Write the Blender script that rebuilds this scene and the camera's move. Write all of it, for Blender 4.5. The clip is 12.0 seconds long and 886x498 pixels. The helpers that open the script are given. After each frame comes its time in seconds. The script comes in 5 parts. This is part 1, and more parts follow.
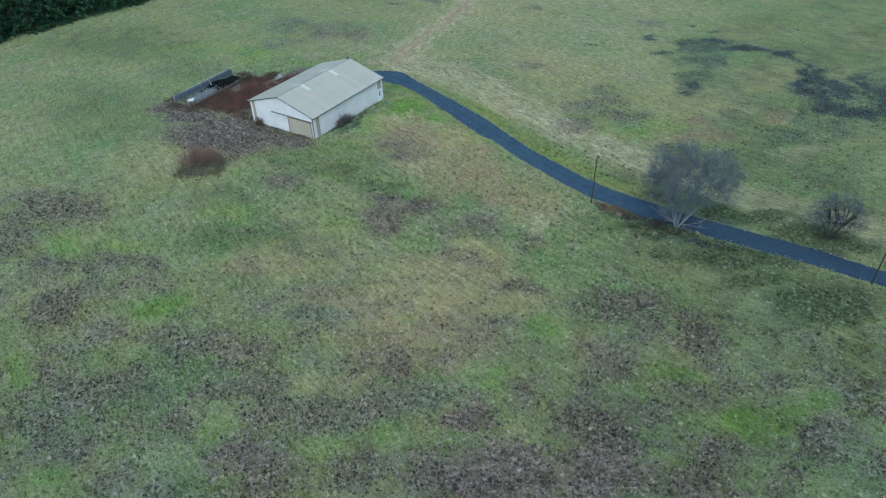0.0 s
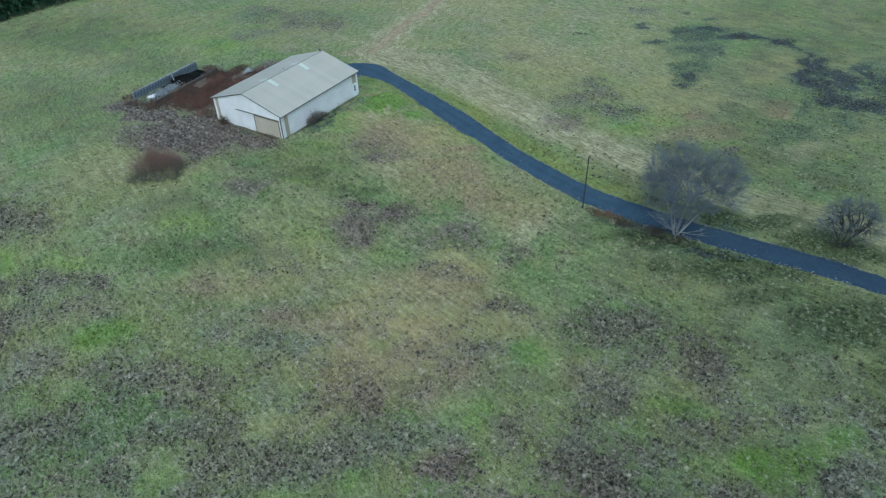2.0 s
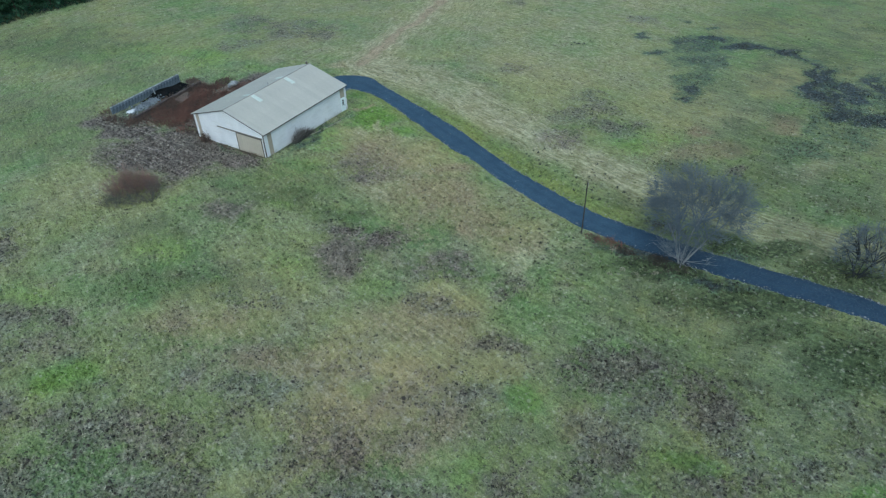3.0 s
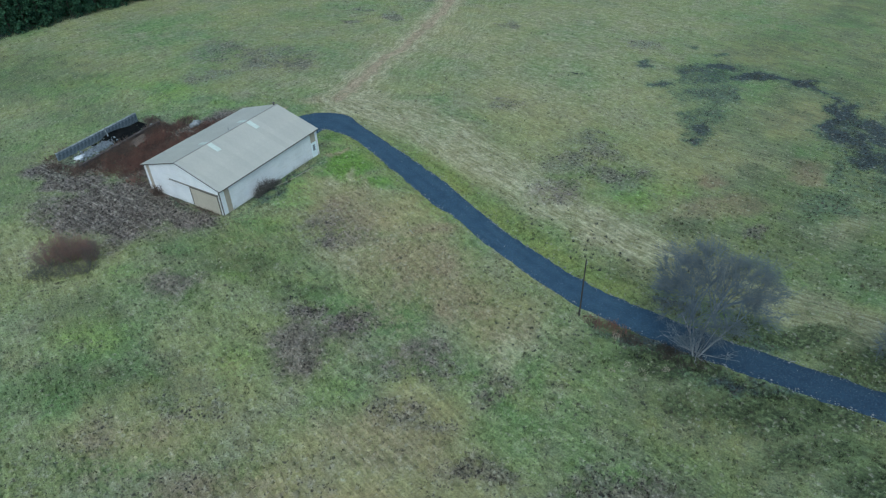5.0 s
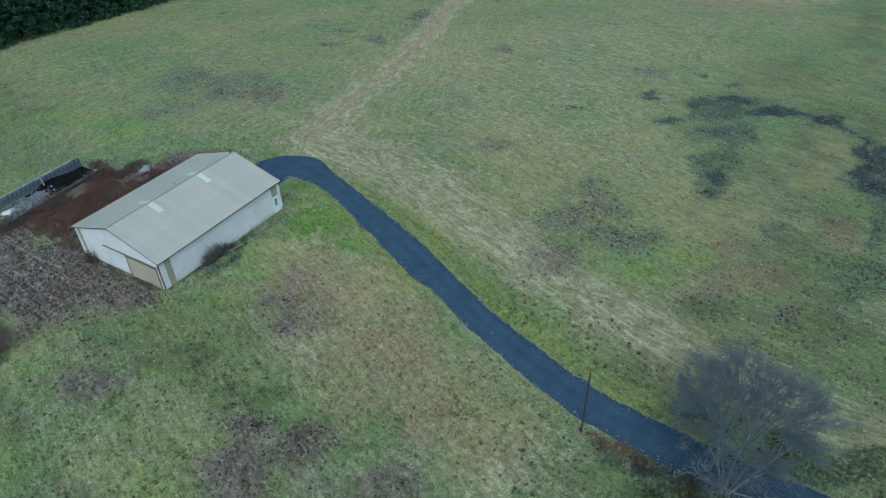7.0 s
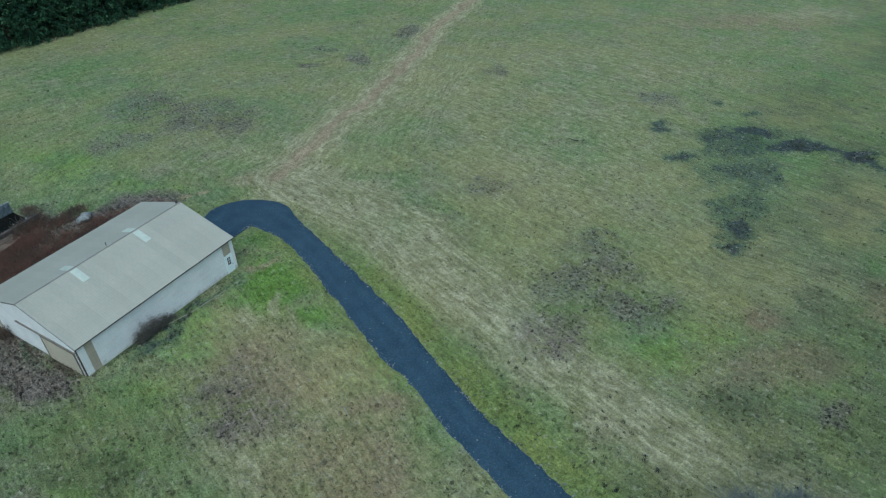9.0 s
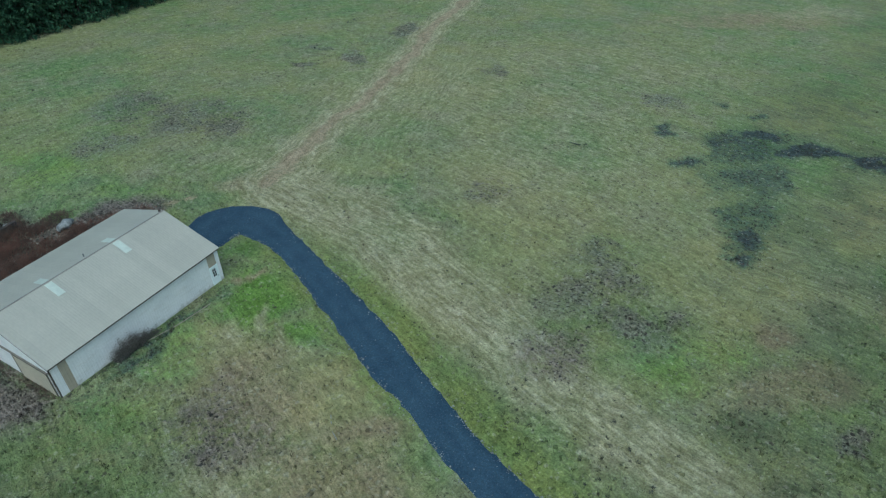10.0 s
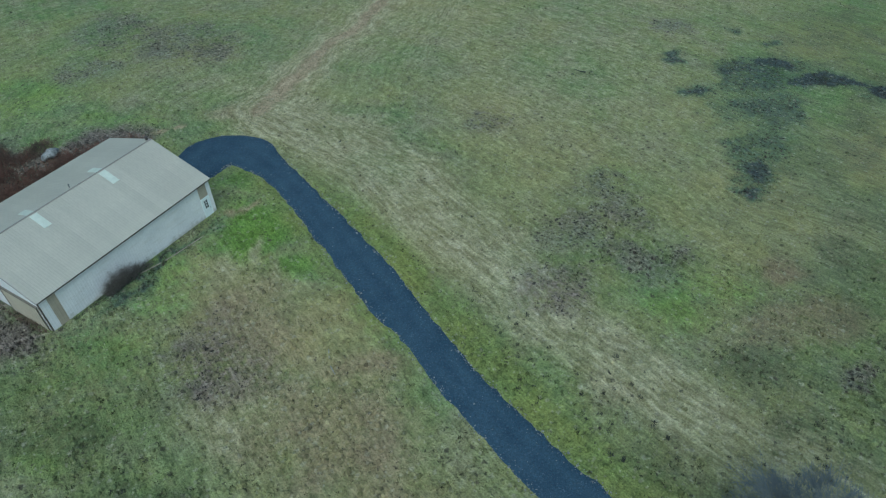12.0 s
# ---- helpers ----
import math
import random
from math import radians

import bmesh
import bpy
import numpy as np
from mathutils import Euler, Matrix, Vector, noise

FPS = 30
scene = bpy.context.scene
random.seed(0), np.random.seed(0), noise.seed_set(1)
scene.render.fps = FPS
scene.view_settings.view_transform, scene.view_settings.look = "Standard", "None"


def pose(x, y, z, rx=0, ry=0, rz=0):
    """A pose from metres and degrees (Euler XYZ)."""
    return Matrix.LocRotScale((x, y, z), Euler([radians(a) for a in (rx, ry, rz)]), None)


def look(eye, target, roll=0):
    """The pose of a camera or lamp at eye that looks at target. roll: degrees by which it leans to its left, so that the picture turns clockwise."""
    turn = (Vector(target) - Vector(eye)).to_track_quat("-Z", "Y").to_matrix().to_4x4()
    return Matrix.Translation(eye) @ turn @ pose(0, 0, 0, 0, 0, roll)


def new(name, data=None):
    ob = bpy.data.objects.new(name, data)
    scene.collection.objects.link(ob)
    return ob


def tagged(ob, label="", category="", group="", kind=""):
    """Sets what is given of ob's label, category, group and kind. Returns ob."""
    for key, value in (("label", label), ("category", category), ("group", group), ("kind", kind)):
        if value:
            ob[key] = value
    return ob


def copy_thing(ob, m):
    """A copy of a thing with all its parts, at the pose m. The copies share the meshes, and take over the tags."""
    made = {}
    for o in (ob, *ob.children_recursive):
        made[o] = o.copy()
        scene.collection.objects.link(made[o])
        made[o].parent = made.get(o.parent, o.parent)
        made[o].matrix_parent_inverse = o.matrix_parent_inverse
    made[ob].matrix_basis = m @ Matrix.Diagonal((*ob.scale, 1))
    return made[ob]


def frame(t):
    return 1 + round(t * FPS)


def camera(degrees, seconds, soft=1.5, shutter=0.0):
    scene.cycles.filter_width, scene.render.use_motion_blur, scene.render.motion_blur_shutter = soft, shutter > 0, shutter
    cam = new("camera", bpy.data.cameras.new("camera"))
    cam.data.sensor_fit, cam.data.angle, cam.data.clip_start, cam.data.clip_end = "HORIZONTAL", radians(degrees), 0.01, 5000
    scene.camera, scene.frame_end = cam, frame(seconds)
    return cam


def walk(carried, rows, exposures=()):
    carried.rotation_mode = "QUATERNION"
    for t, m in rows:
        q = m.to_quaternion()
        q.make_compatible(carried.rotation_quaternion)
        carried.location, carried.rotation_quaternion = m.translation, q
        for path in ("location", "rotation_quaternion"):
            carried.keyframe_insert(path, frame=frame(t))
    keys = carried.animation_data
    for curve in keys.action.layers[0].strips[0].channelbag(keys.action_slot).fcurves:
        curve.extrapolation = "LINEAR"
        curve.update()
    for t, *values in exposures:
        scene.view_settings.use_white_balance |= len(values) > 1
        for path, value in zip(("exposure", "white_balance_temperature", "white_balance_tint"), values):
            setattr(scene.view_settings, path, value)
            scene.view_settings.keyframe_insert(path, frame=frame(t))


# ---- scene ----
cam = camera(67.6, 12.0, soft=1.25)
PATH = [
    (0, (-66.815, -66.547, 47.366), (-65.476, -65.673, 46.164), -1.9),
    (0.5, (-65.492, -65.988, 46.939), (-64.162, -65.12, 45.725), -1.9),
    (1, (-63.949, -65.382, 46.336), (-62.617, -64.527, 45.112), -1.9),
    (1.5, (-62.056, -64.65, 45.652), (-60.721, -63.811, 44.422), -1.9),
    (2, (-59.837, -63.802, 45.094), (-58.501, -62.963, 43.865), -1.9),
    (2.5, (-57.338, -62.834, 44.713), (-55.999, -61.996, 43.486), -2.0),
    (3, (-54.731, -61.838, 44.554), (-53.389, -61.0, 43.331), -1.9),
    (5, (-42.411, -57.27, 44.481), (-41.064, -56.429, 43.266), -2.1),
    (5.5, (-39.217, -56.045, 44.406), (-37.868, -55.203, 43.192), -2.1),
    (6, (-36.044, -54.708, 44.231), (-34.693, -53.867, 43.019), -2.0),
    (6.5, (-32.823, -53.279, 44.038), (-31.47, -52.441, 42.827), -2.0),
    (7, (-29.506, -51.848, 43.833), (-28.151, -51.013, 42.624), -1.9),
    (9, (-17.583, -46.859, 42.191), (-16.218, -46.025, 40.991), -1.7),
    (9.5, (-15.687, -45.997, 41.852), (-14.326, -45.167, 40.645), -1.5),
    (10, (-14.558, -45.332, 41.468), (-13.196, -44.505, 40.26), -1.4),
    (10.5, (-13.987, -44.923, 41.055), (-12.628, -44.1, 39.839), -1.4),
    (11, (-13.652, -44.69, 40.679), (-12.329, -43.888, 39.412), -1.3),
    (11.5, (-13.542, -44.556, 40.358), (-12.252, -43.776, 39.044), -1.2),
    (12, (-13.47, -44.435, 40.13), (-12.216, -43.677, 38.769), -1.2),
]
walk(cam, [(t, look(eye, target, roll)) for t, eye, target, roll in PATH], [(0.0, 0.62, 5650.0, -3.0), (3.0, 0.56, 5650.0, -3.0), (6.0, 0.46, 5650.0, -3.0), (9.0, 0.31, 5700.0, -7.5), (12.0, 0.24, 5700.0, -9.0)])

# ---- world and sun: a thick overcast, soft light from the west ----
SUN_ELEVATION, SUN_TURN = 57.0, 243.0
world = bpy.data.worlds.new("world")
scene.world = world
world.use_nodes = True
wn = world.node_tree.nodes
sky = wn.new("ShaderNodeTexSky")
sky.sky_type, sky.sun_disc = "NISHITA", False
sky.sun_elevation, sky.sun_rotation = radians(SUN_ELEVATION), radians(SUN_TURN)
sky.air_density, sky.dust_density, sky.ozone_density = 1.0, 3.0, 1.0
wn["Background"].inputs["Strength"].default_value = 0.11
world.node_tree.links.new(sky.outputs[0], wn["Background"].inputs["Color"])
sun = new("sun", bpy.data.lights.new("sun", "SUN"))
sun.data.energy, sun.data.angle, sun.data.color = 0.75, radians(50), (1.0, 0.985, 0.95)
sun.rotation_euler = (radians(90 - SUN_ELEVATION), 0, radians(180 - SUN_TURN))


# ---- small helpers ----
def box(bm, x0, y0, z0, x1, y1, z1):
    vs = [bm.verts.new((x, y, z)) for x in (x0, x1) for y in (y0, y1) for z in (z0, z1)]
    for a in ((0, 1, 3, 2), (4, 6, 7, 5), (0, 4, 5, 1), (2, 3, 7, 6), (0, 2, 6, 4), (1, 5, 7, 3)):
        bm.faces.new([vs[i] for i in a])
    return vs


def soften(bm, width, segments=1):
    bmesh.ops.bevel(bm, geom=list(bm.edges), offset=width, segments=segments, affect="EDGES")


def mesh_of(bm, name, material, smooth=False):
    bmesh.ops.recalc_face_normals(bm, faces=list(bm.faces))
    me = bpy.data.meshes.new(name)
    bm.to_mesh(me)
    bm.free()
    me.materials.append(material)
    if smooth:
        me.polygons.foreach_set("use_smooth", [True] * len(me.polygons))
    return me


def part(name, bm, material, parent=None, label="", smooth=False):
    ob = new(name, mesh_of(bm, name, material, smooth))
    ob.parent = parent
    if label:
        ob["label"] = label
    return ob


def piece(name, me, parent, m=None):
    ob = new(name, me)
    ob.parent = parent
    if m is not None:
        ob.matrix_basis = m
    return ob


def raw_mesh(name, verts, tris, material, attributes=None, smooth=False):
    """A mesh from arrays of corners and of triangles or quads, with float attributes on its points."""
    n, k = tris.shape
    me = bpy.data.meshes.new(name)
    me.vertices.add(len(verts))
    me.vertices.foreach_set("co", np.asarray(verts, np.float32).ravel())
    me.loops.add(n * k)
    me.loops.foreach_set("vertex_index", np.asarray(tris, np.int32).ravel())
    me.polygons.add(n)
    me.polygons.foreach_set("loop_start", np.arange(0, n * k, k, dtype=np.int32))
    if smooth:
        me.polygons.foreach_set("use_smooth", np.ones(n, bool))
    for key, values in (attributes or {}).items():
        me.attributes.new(key, "FLOAT", "POINT").data.foreach_set("value", np.asarray(values, np.float32).ravel())
    me.update(calc_edges=True)
    me.validate()
    me.materials.append(material)
    return me


def slope(x, y):
    """The lie of the land: it falls gently away to the east, more so beyond the drive."""
    fx = np.clip(np.asarray(x, float), -300, 300)
    fy = np.clip(np.asarray(y, float), -300, 300)
    return -0.02 * fx - 0.003 * fy - 0.03 * np.maximum(fx - 25, 0)


def wave(x, y, size, seed=0):
    """Smooth noise from -1 to 1 over arrays, in lumps of about that size."""
    u, v = np.asarray(x, float) / size + 17.3 * seed, np.asarray(y, float) / size - 9.1 * seed
    iu, iv = np.floor(u).astype(np.int64), np.floor(v).astype(np.int64)
    fu, fv = u - iu, v - iv
    fu, fv = fu * fu * (3 - 2 * fu), fv * fv * (3 - 2 * fv)

    def lattice(a, b):
        h = (a * 374761393 + b * 668265263 + seed * 974634777) & 0xFFFFFFFF
        h = ((h ^ (h >> 13)) * 1274126177) & 0xFFFFFFFF
        return ((h ^ (h >> 16)) & 0xFFFF) / 32767.5 - 1

    top = lattice(iu, iv) * (1 - fu) + lattice(iu + 1, iv) * fu
    low = lattice(iu, iv + 1) * (1 - fu) + lattice(iu + 1, iv + 1) * fu
    return top * (1 - fv) + low * fv


def ramp01(v, a, b):
    s = np.clip((v - a) / (b - a), 0, 1)
    return s * s * (3 - 2 * s)


def smooth_line(points, step=0.5):
    """A Catmull-Rom line through rows of numbers, in even steps."""
    p = np.array(points, float)
    p = np.vstack([2 * p[0] - p[1], p, 2 * p[-1] - p[-2]])
    out = []
    for i in range(1, len(p) - 2):
        n = max(2, int(np.linalg.norm(p[i + 1, :2] - p[i, :2]) / step))
        for t in np.arange(n) / n:
            out.append(0.5 * (2 * p[i] + (p[i + 1] - p[i - 1]) * t + (2 * p[i - 1] - 5 * p[i] + 4 * p[i + 1] - p[i + 2]) * t * t
                              + (3 * p[i] - p[i - 1] - 3 * p[i + 1] + p[i + 2]) * t ** 3))
    return np.array(out + [p[-2]])


def from_line(x, y, line):
    """Distance to a line (positive to its right as it runs), and the third column there."""
    x, y = np.ravel(x), np.ravel(y)
    best, side, third = np.full(len(x), 1e9), np.zeros(len(x)), np.zeros(len(x))
    for a, b in zip(line[:-1], line[1:]):
        d = b[:2] - a[:2]
        t = np.clip(((x - a[0]) * d[0] + (y - a[1]) * d[1]) / (d @ d), 0, 1)
        ox, oy = x - a[0] - t * d[0], y - a[1] - t * d[1]
        r = np.hypot(ox, oy)
        near = r < best
        best[near], side[near] = r[near], np.where(d[1] * ox - d[0] * oy > 0, 1.0, -1.0)[near]
        if len(a) > 2:
            third[near] = (a[2] + t * (b[2] - a[2]))[near]
    return best * side, third


# ---- materials ----
GREEN_GRASS, OLIVE_GRASS = (0.165, 0.25, 0.098), (0.255, 0.28, 0.125)


class Nodes:
    def __init__(self, name):
        self.material = bpy.data.materials.new(name)
        self.material.use_nodes = True
        self.tree = self.material.node_tree
        self.shader = self.tree.nodes["Principled BSDF"]
        self.place = None

    def add(self, kind, **sockets):
        node = self.tree.nodes.new(kind)
        for key, value in sockets.items():
            self.put(node.inputs[key.replace("_", " ")], value)
        return node

    def put(self, socket, value):
        if isinstance(value, bpy.types.NodeSocket):
            self.tree.links.new(value, socket)
        elif isinstance(value, tuple) and len(value) == 3 and socket.type == "RGBA":
            socket.default_value = (*value, 1)
        else:
            socket.default_value = value

    def object_place(self):
        if self.place is None:
            self.place = self.add("ShaderNodeTexCoord").outputs["Object"]
        return self.place

    def world_place(self):
        return self.add("ShaderNodeNewGeometry").outputs["Position"]

    def stretched(self, place, scale, turn=0.0):
        node = self.add("ShaderNodeMapping", Vector=place)
        node.vector_type = "TEXTURE"
        node.inputs["Scale"].default_value = scale
        node.inputs["Rotation"].default_value = (0, 0, radians(turn))
        return node.outputs[0]

    def noise(self, place, scale, detail=3.0, roughness=0.6):
        return self.add("ShaderNodeTexNoise", Vector=place, Scale=scale, Detail=detail, Roughness=roughness).outputs["Fac"]

    def span(self, value, a, b, c=0.0, d=1.0):
        node = self.add("ShaderNodeMapRange", Value=value, From_Min=a, From_Max=b, To_Min=c, To_Max=d)
        return node.outputs[0]

    def sum(self, kind, a, b):
        node = self.add("ShaderNodeMath")
        node.operation = kind
        self.put(node.inputs[0], a)
        self.put(node.inputs[1], b)
        return node.outputs[0]

    def mix(self, fac, a, b, kind="MIX"):
        node = self.add("ShaderNodeMix")
        node.data_type, node.blend_type = "RGBA", kind
        self.put(node.inputs[0], fac)
        self.put(node.inputs[6], a)
        self.put(node.inputs[7], b)
        return node.outputs[2]

    def attribute(self, name):
        node = self.add("ShaderNodeAttribute")
        node.attribute_name = name
        return node.outputs["Fac"]

    def scaled(self, colour, value):
        """The colour times a value."""
        node = self.add("ShaderNodeVectorMath")
        node.operation = "SCALE"
        self.put(node.inputs[0], colour)
        self.put(node.inputs["Scale"], value)
        return node.outputs[0]

    def bump(self, height, distance, strength=1.0):
        self.put(self.shader.inputs["Normal"], self.add("ShaderNodeBump", Height=height, Distance=distance, Strength=strength).outputs[0])

    def done(self, colour, roughness, metallic=0.0, specular=0.5):
        self.put(self.shader.inputs["Base Color"], colour)
        self.put(self.shader.inputs["Roughness"], roughness)
        self.put(self.shader.inputs["Metallic"], metallic)
        self.put(self.shader.inputs["Specular IOR Level"], specular)
        return self.material


def plain(name, colour, other, scale, roughness=0.8, metallic=0.0, relief=0.0, fine=8.0, spread=0.25, specular=0.4):
    """Two colours mingled in lumps, with a finer grain over them."""
    n = Nodes(name)
    p = n.object_place()
    lumps = n.span(n.noise(p, scale, 4), 0.35, 0.65)
    grain = n.noise(p, scale * fine, 4)
    c = n.mix(lumps, colour, other)
    vary = n.add("ShaderNodeObjectInfo").outputs["Random"]
    tone = n.sum("MULTIPLY", n.span(grain, 0.25, 0.75, 1 - spread, 1 + spread), n.span(vary, 0, 1, 0.95, 1.05))
    if relief:
        n.bump(grain, relief)
    return n.done(n.scaled(c, tone), roughness, metallic, specular)


def meadow():
    """Winter grass: green and olive, straw, dead weeds, bare soil and dark scrub, mingled where they grow."""
    n = Nodes("meadow")
    p = n.world_place()
    wide, mid, small, fine = n.noise(p, 0.055, 3, 0.5), n.noise(p, 0.26, 4, 0.55), n.noise(p, 1.1, 4, 0.6), n.noise(p, 7.0, 2, 0.6)
    cool = n.noise(n.stretched(p, (1.0, 1.0, 1.0), 30), 0.12, 4, 0.6)
    clods = n.noise(p, 2.6, 3, 0.6)
    streak = n.noise(n.stretched(p, (1.3, 0.2, 1.0), 68), 1.0, 4, 0.7)
    comb = n.noise(n.stretched(p, (14.0, 0.45, 1.0), 70), 1.0, 3, 0.6)
    swath = n.add("ShaderNodeTexNoise", Vector=n.scaled(p, 0.16), Scale=2.6, Detail=2.0, Roughness=0.6)
    swath.noise_dimensions = "4D"
    n.put(swath.inputs["W"], n.attribute("lane"))
    swath = swath.outputs["Fac"]
    rows = n.noise(n.stretched(p, (6.0, 0.4, 1.0), 84), 1.0, 3, 0.6)
    ragged = n.sum("ADD", n.sum("ADD", n.sum("SUBTRACT", mid, 0.5), n.sum("SUBTRACT", small, 0.5)), n.sum("MULTIPLY", n.sum("SUBTRACT", clods, 0.5), 0.8))

    def grown(key, spread, edge, most=1.0):
        a = n.attribute(key)
        m = n.sum("ADD", a, n.sum("MULTIPLY", n.sum("MULTIPLY", ragged, spread), n.span(a, 0.0, 0.3)))
        return n.span(m, 0.5 - edge, 0.5 + edge, 0.0, most)

    c = n.mix(n.span(wide, 0.36, 0.64), GREEN_GRASS, OLIVE_GRASS)
    c = n.mix(n.span(n.noise(n.stretched(p, (1.0, 1.6, 1.0), -20), 0.19, 4, 0.6), 0.5, 0.7, 0.0, 0.5), c, (0.285, 0.285, 0.12))
    c = n.mix(n.span(cool, 0.48, 0.72, 0.0, 0.45), c, (0.2, 0.24, 0.165))
    c = n.mix(n.span(mid, 0.45, 0.7, 0.0, 0.6), c, (0.29, 0.28, 0.19))
    c = n.mix(n.span(small, 0.5, 0.75, 0.0, 0.35), c, (0.35, 0.345, 0.26))
    c = n.mix(n.sum("MULTIPLY", n.attribute("olive"), n.span(mid, 0.3, 0.7, 0.95, 0.45)), c, n.mix(n.span(cool, 0.4, 0.62), (0.375, 0.33, 0.165), (0.33, 0.33, 0.155)))
    c = n.mix(grown("lush", 1.7, 0.5, 0.85), c, n.mix(n.span(cool, 0.42, 0.6), (0.21, 0.3, 0.085), (0.16, 0.26, 0.098)))
    c = n.mix(n.sum("MULTIPLY", n.span(n.attribute("lush"), 0.7, 1.2), n.span(mid, 0.3, 0.7, 0.9, 0.5)), c, (0.14, 0.255, 0.045))
    c = n.mix(grown("verge", 1.2, 0.5, 0.92), c, n.mix(n.span(cool, 0.4, 0.6), (0.225, 0.262, 0.08), (0.18, 0.245, 0.082)))
    c = n.mix(grown("brown", 1.5, 0.5, 0.86), c, n.mix(n.span(small, 0.35, 0.65), (0.31, 0.24, 0.16), (0.3, 0.262, 0.155)))
    c = n.mix(grown("dry", 0.7, 0.5, 0.78), c, n.mix(n.span(swath, 0.38, 0.62), (0.315, 0.3, 0.165), (0.42, 0.395, 0.26)))
    # Dark green grass, with shade by the trees put into the same colour.
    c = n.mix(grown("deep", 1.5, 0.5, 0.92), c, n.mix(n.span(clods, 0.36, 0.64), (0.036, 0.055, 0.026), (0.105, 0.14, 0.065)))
    weedy = grown("weed", 2.6, 0.5, 0.68)
    c = n.mix(weedy, c, n.mix(n.span(cool, 0.4, 0.6), (0.165, 0.142, 0.126), (0.168, 0.178, 0.15)))
    heathy = grown("heath", 1.7, 0.5, 0.78)
    c = n.mix(heathy, c, n.mix(n.span(small, 0.35, 0.65), (0.13, 0.106, 0.098), (0.21, 0.178, 0.16)))
    bare = grown("soil", 0.9, 0.35, 0.92)
    c = n.mix(bare, c, n.mix(n.span(rows, 0.38, 0.62), (0.115, 0.096, 0.088), (0.225, 0.197, 0.18)))
    c = n.mix(grown("rut", 0.8, 0.45, 0.85), c, n.mix(small, (0.31, 0.235, 0.15), (0.4, 0.335, 0.23)))
    dim = grown("dark", 1.5, 0.5, 0.93)
    thick = n.span(n.sum("ADD", n.attribute("dark"), n.sum("MULTIPLY", n.sum("SUBTRACT", small, 0.5), 0.9)), 0.6, 1.1)
    c = n.mix(dim, c, n.mix(thick, (0.112, 0.168, 0.095), (0.056, 0.075, 0.084)))
    # Dead clumps of two sizes, thick among the weeds and thin elsewhere, and pale bleached tufts between them.
    warp = n.add("ShaderNodeVectorMath")
    warp.operation = "ADD"
    shift = n.add("ShaderNodeTexNoise", Vector=p, Scale=4.0, Detail=3.0).outputs["Color"]
    n.put(warp.inputs[0], p)
    n.put(warp.inputs[1], n.scaled(shift, 0.45))
    crowd = n.sum("ADD", n.sum("ADD", weedy, n.sum("MULTIPLY", dim, 0.5)), n.sum("ADD", n.sum("MULTIPLY", bare, 0.5), n.sum("MULTIPLY", heathy, 0.25)))
    for scale, least, most, reach, low, high in ((3.5, 0.08, 0.72, 0.42, 0.7, 0.95), (1.8, 0.05, 0.5, 0.38, 0.72, 0.94)):
        cell = n.add("ShaderNodeTexVoronoi", Vector=warp.outputs[0], Scale=scale)
        luck = n.add("ShaderNodeSeparateColor", Color=cell.outputs["Color"])
        many = n.sum("ADD", n.span(crowd, 0.0, 0.65, least, most), n.sum("SUBTRACT", n.span(mid, 0.35, 0.65, -0.08, 0.1), n.sum("MULTIPLY", n.sum("MAXIMUM", n.attribute("brown"), n.sum("MAXIMUM", n.attribute("olive"), n.attribute("dry"))), 0.1)))
        spot = n.sum("MULTIPLY", n.span(cell.outputs["Distance"], reach * 0.62, reach, 1.0, 0.0), n.sum("LESS_THAN", luck.outputs[0], many))
        c = n.mix(n.sum("MULTIPLY", spot, n.span(crowd, 0.0, 0.5, low, high)), c, n.mix(luck.outputs[1], (0.024, 0.026, 0.024), (0.085, 0.074, 0.062)))
        pale = n.sum("MULTIPLY", n.span(cell.outputs["Distance"], reach * 0.6, reach * 1.1, 1.0, 0.0), n.sum("GREATER_THAN", luck.outputs[0], 0.86))
        c = n.mix(n.sum("MULTIPLY", pale, 0.4), c, (0.39, 0.39, 0.3))
    tone = n.sum("MULTIPLY", n.span(small, 0.36, 0.64, 0.88, 1.12), n.sum("ADD", 1.0, n.sum("MULTIPLY", n.span(fine, 0.36, 0.64, -0.2, 0.2), n.span(n.attribute("olive"), 0.2, 1.0, 1.0, 0.4))))
    tone = n.sum("MULTIPLY", tone, n.span(streak, 0.34, 0.66, 0.88, 1.12))
    tone = n.sum("MULTIPLY", tone, n.span(n.attribute("tone"), 0, 1, 0.2, 1.8))
    tone = n.sum("MULTIPLY", tone, n.sum("ADD", 1.0, n.sum("MULTIPLY", n.span(clods, 0.36, 0.64, -0.3, 0.3), n.span(crowd, 0.0, 0.7, 0.5, 1.35))))
    tone = n.sum("MULTIPLY", tone, n.sum("MULTIPLY", n.span(comb, 0.35, 0.65, 0.95, 1.05), n.span(swath, 0.36, 0.64, 0.86, 1.14)))
    height = n.sum("ADD", n.sum("ADD", n.sum("MULTIPLY", small, 0.6), n.sum("MULTIPLY", clods, 0.6)), n.sum("MULTIPLY", fine, 0.3))
    n.bump(n.sum("ADD", height, n.sum("MULTIPLY", streak, 0.3)), 0.4, 1.0)
    return n.done(n.scaled(c, tone), 0.95, 0.0, 0.15)


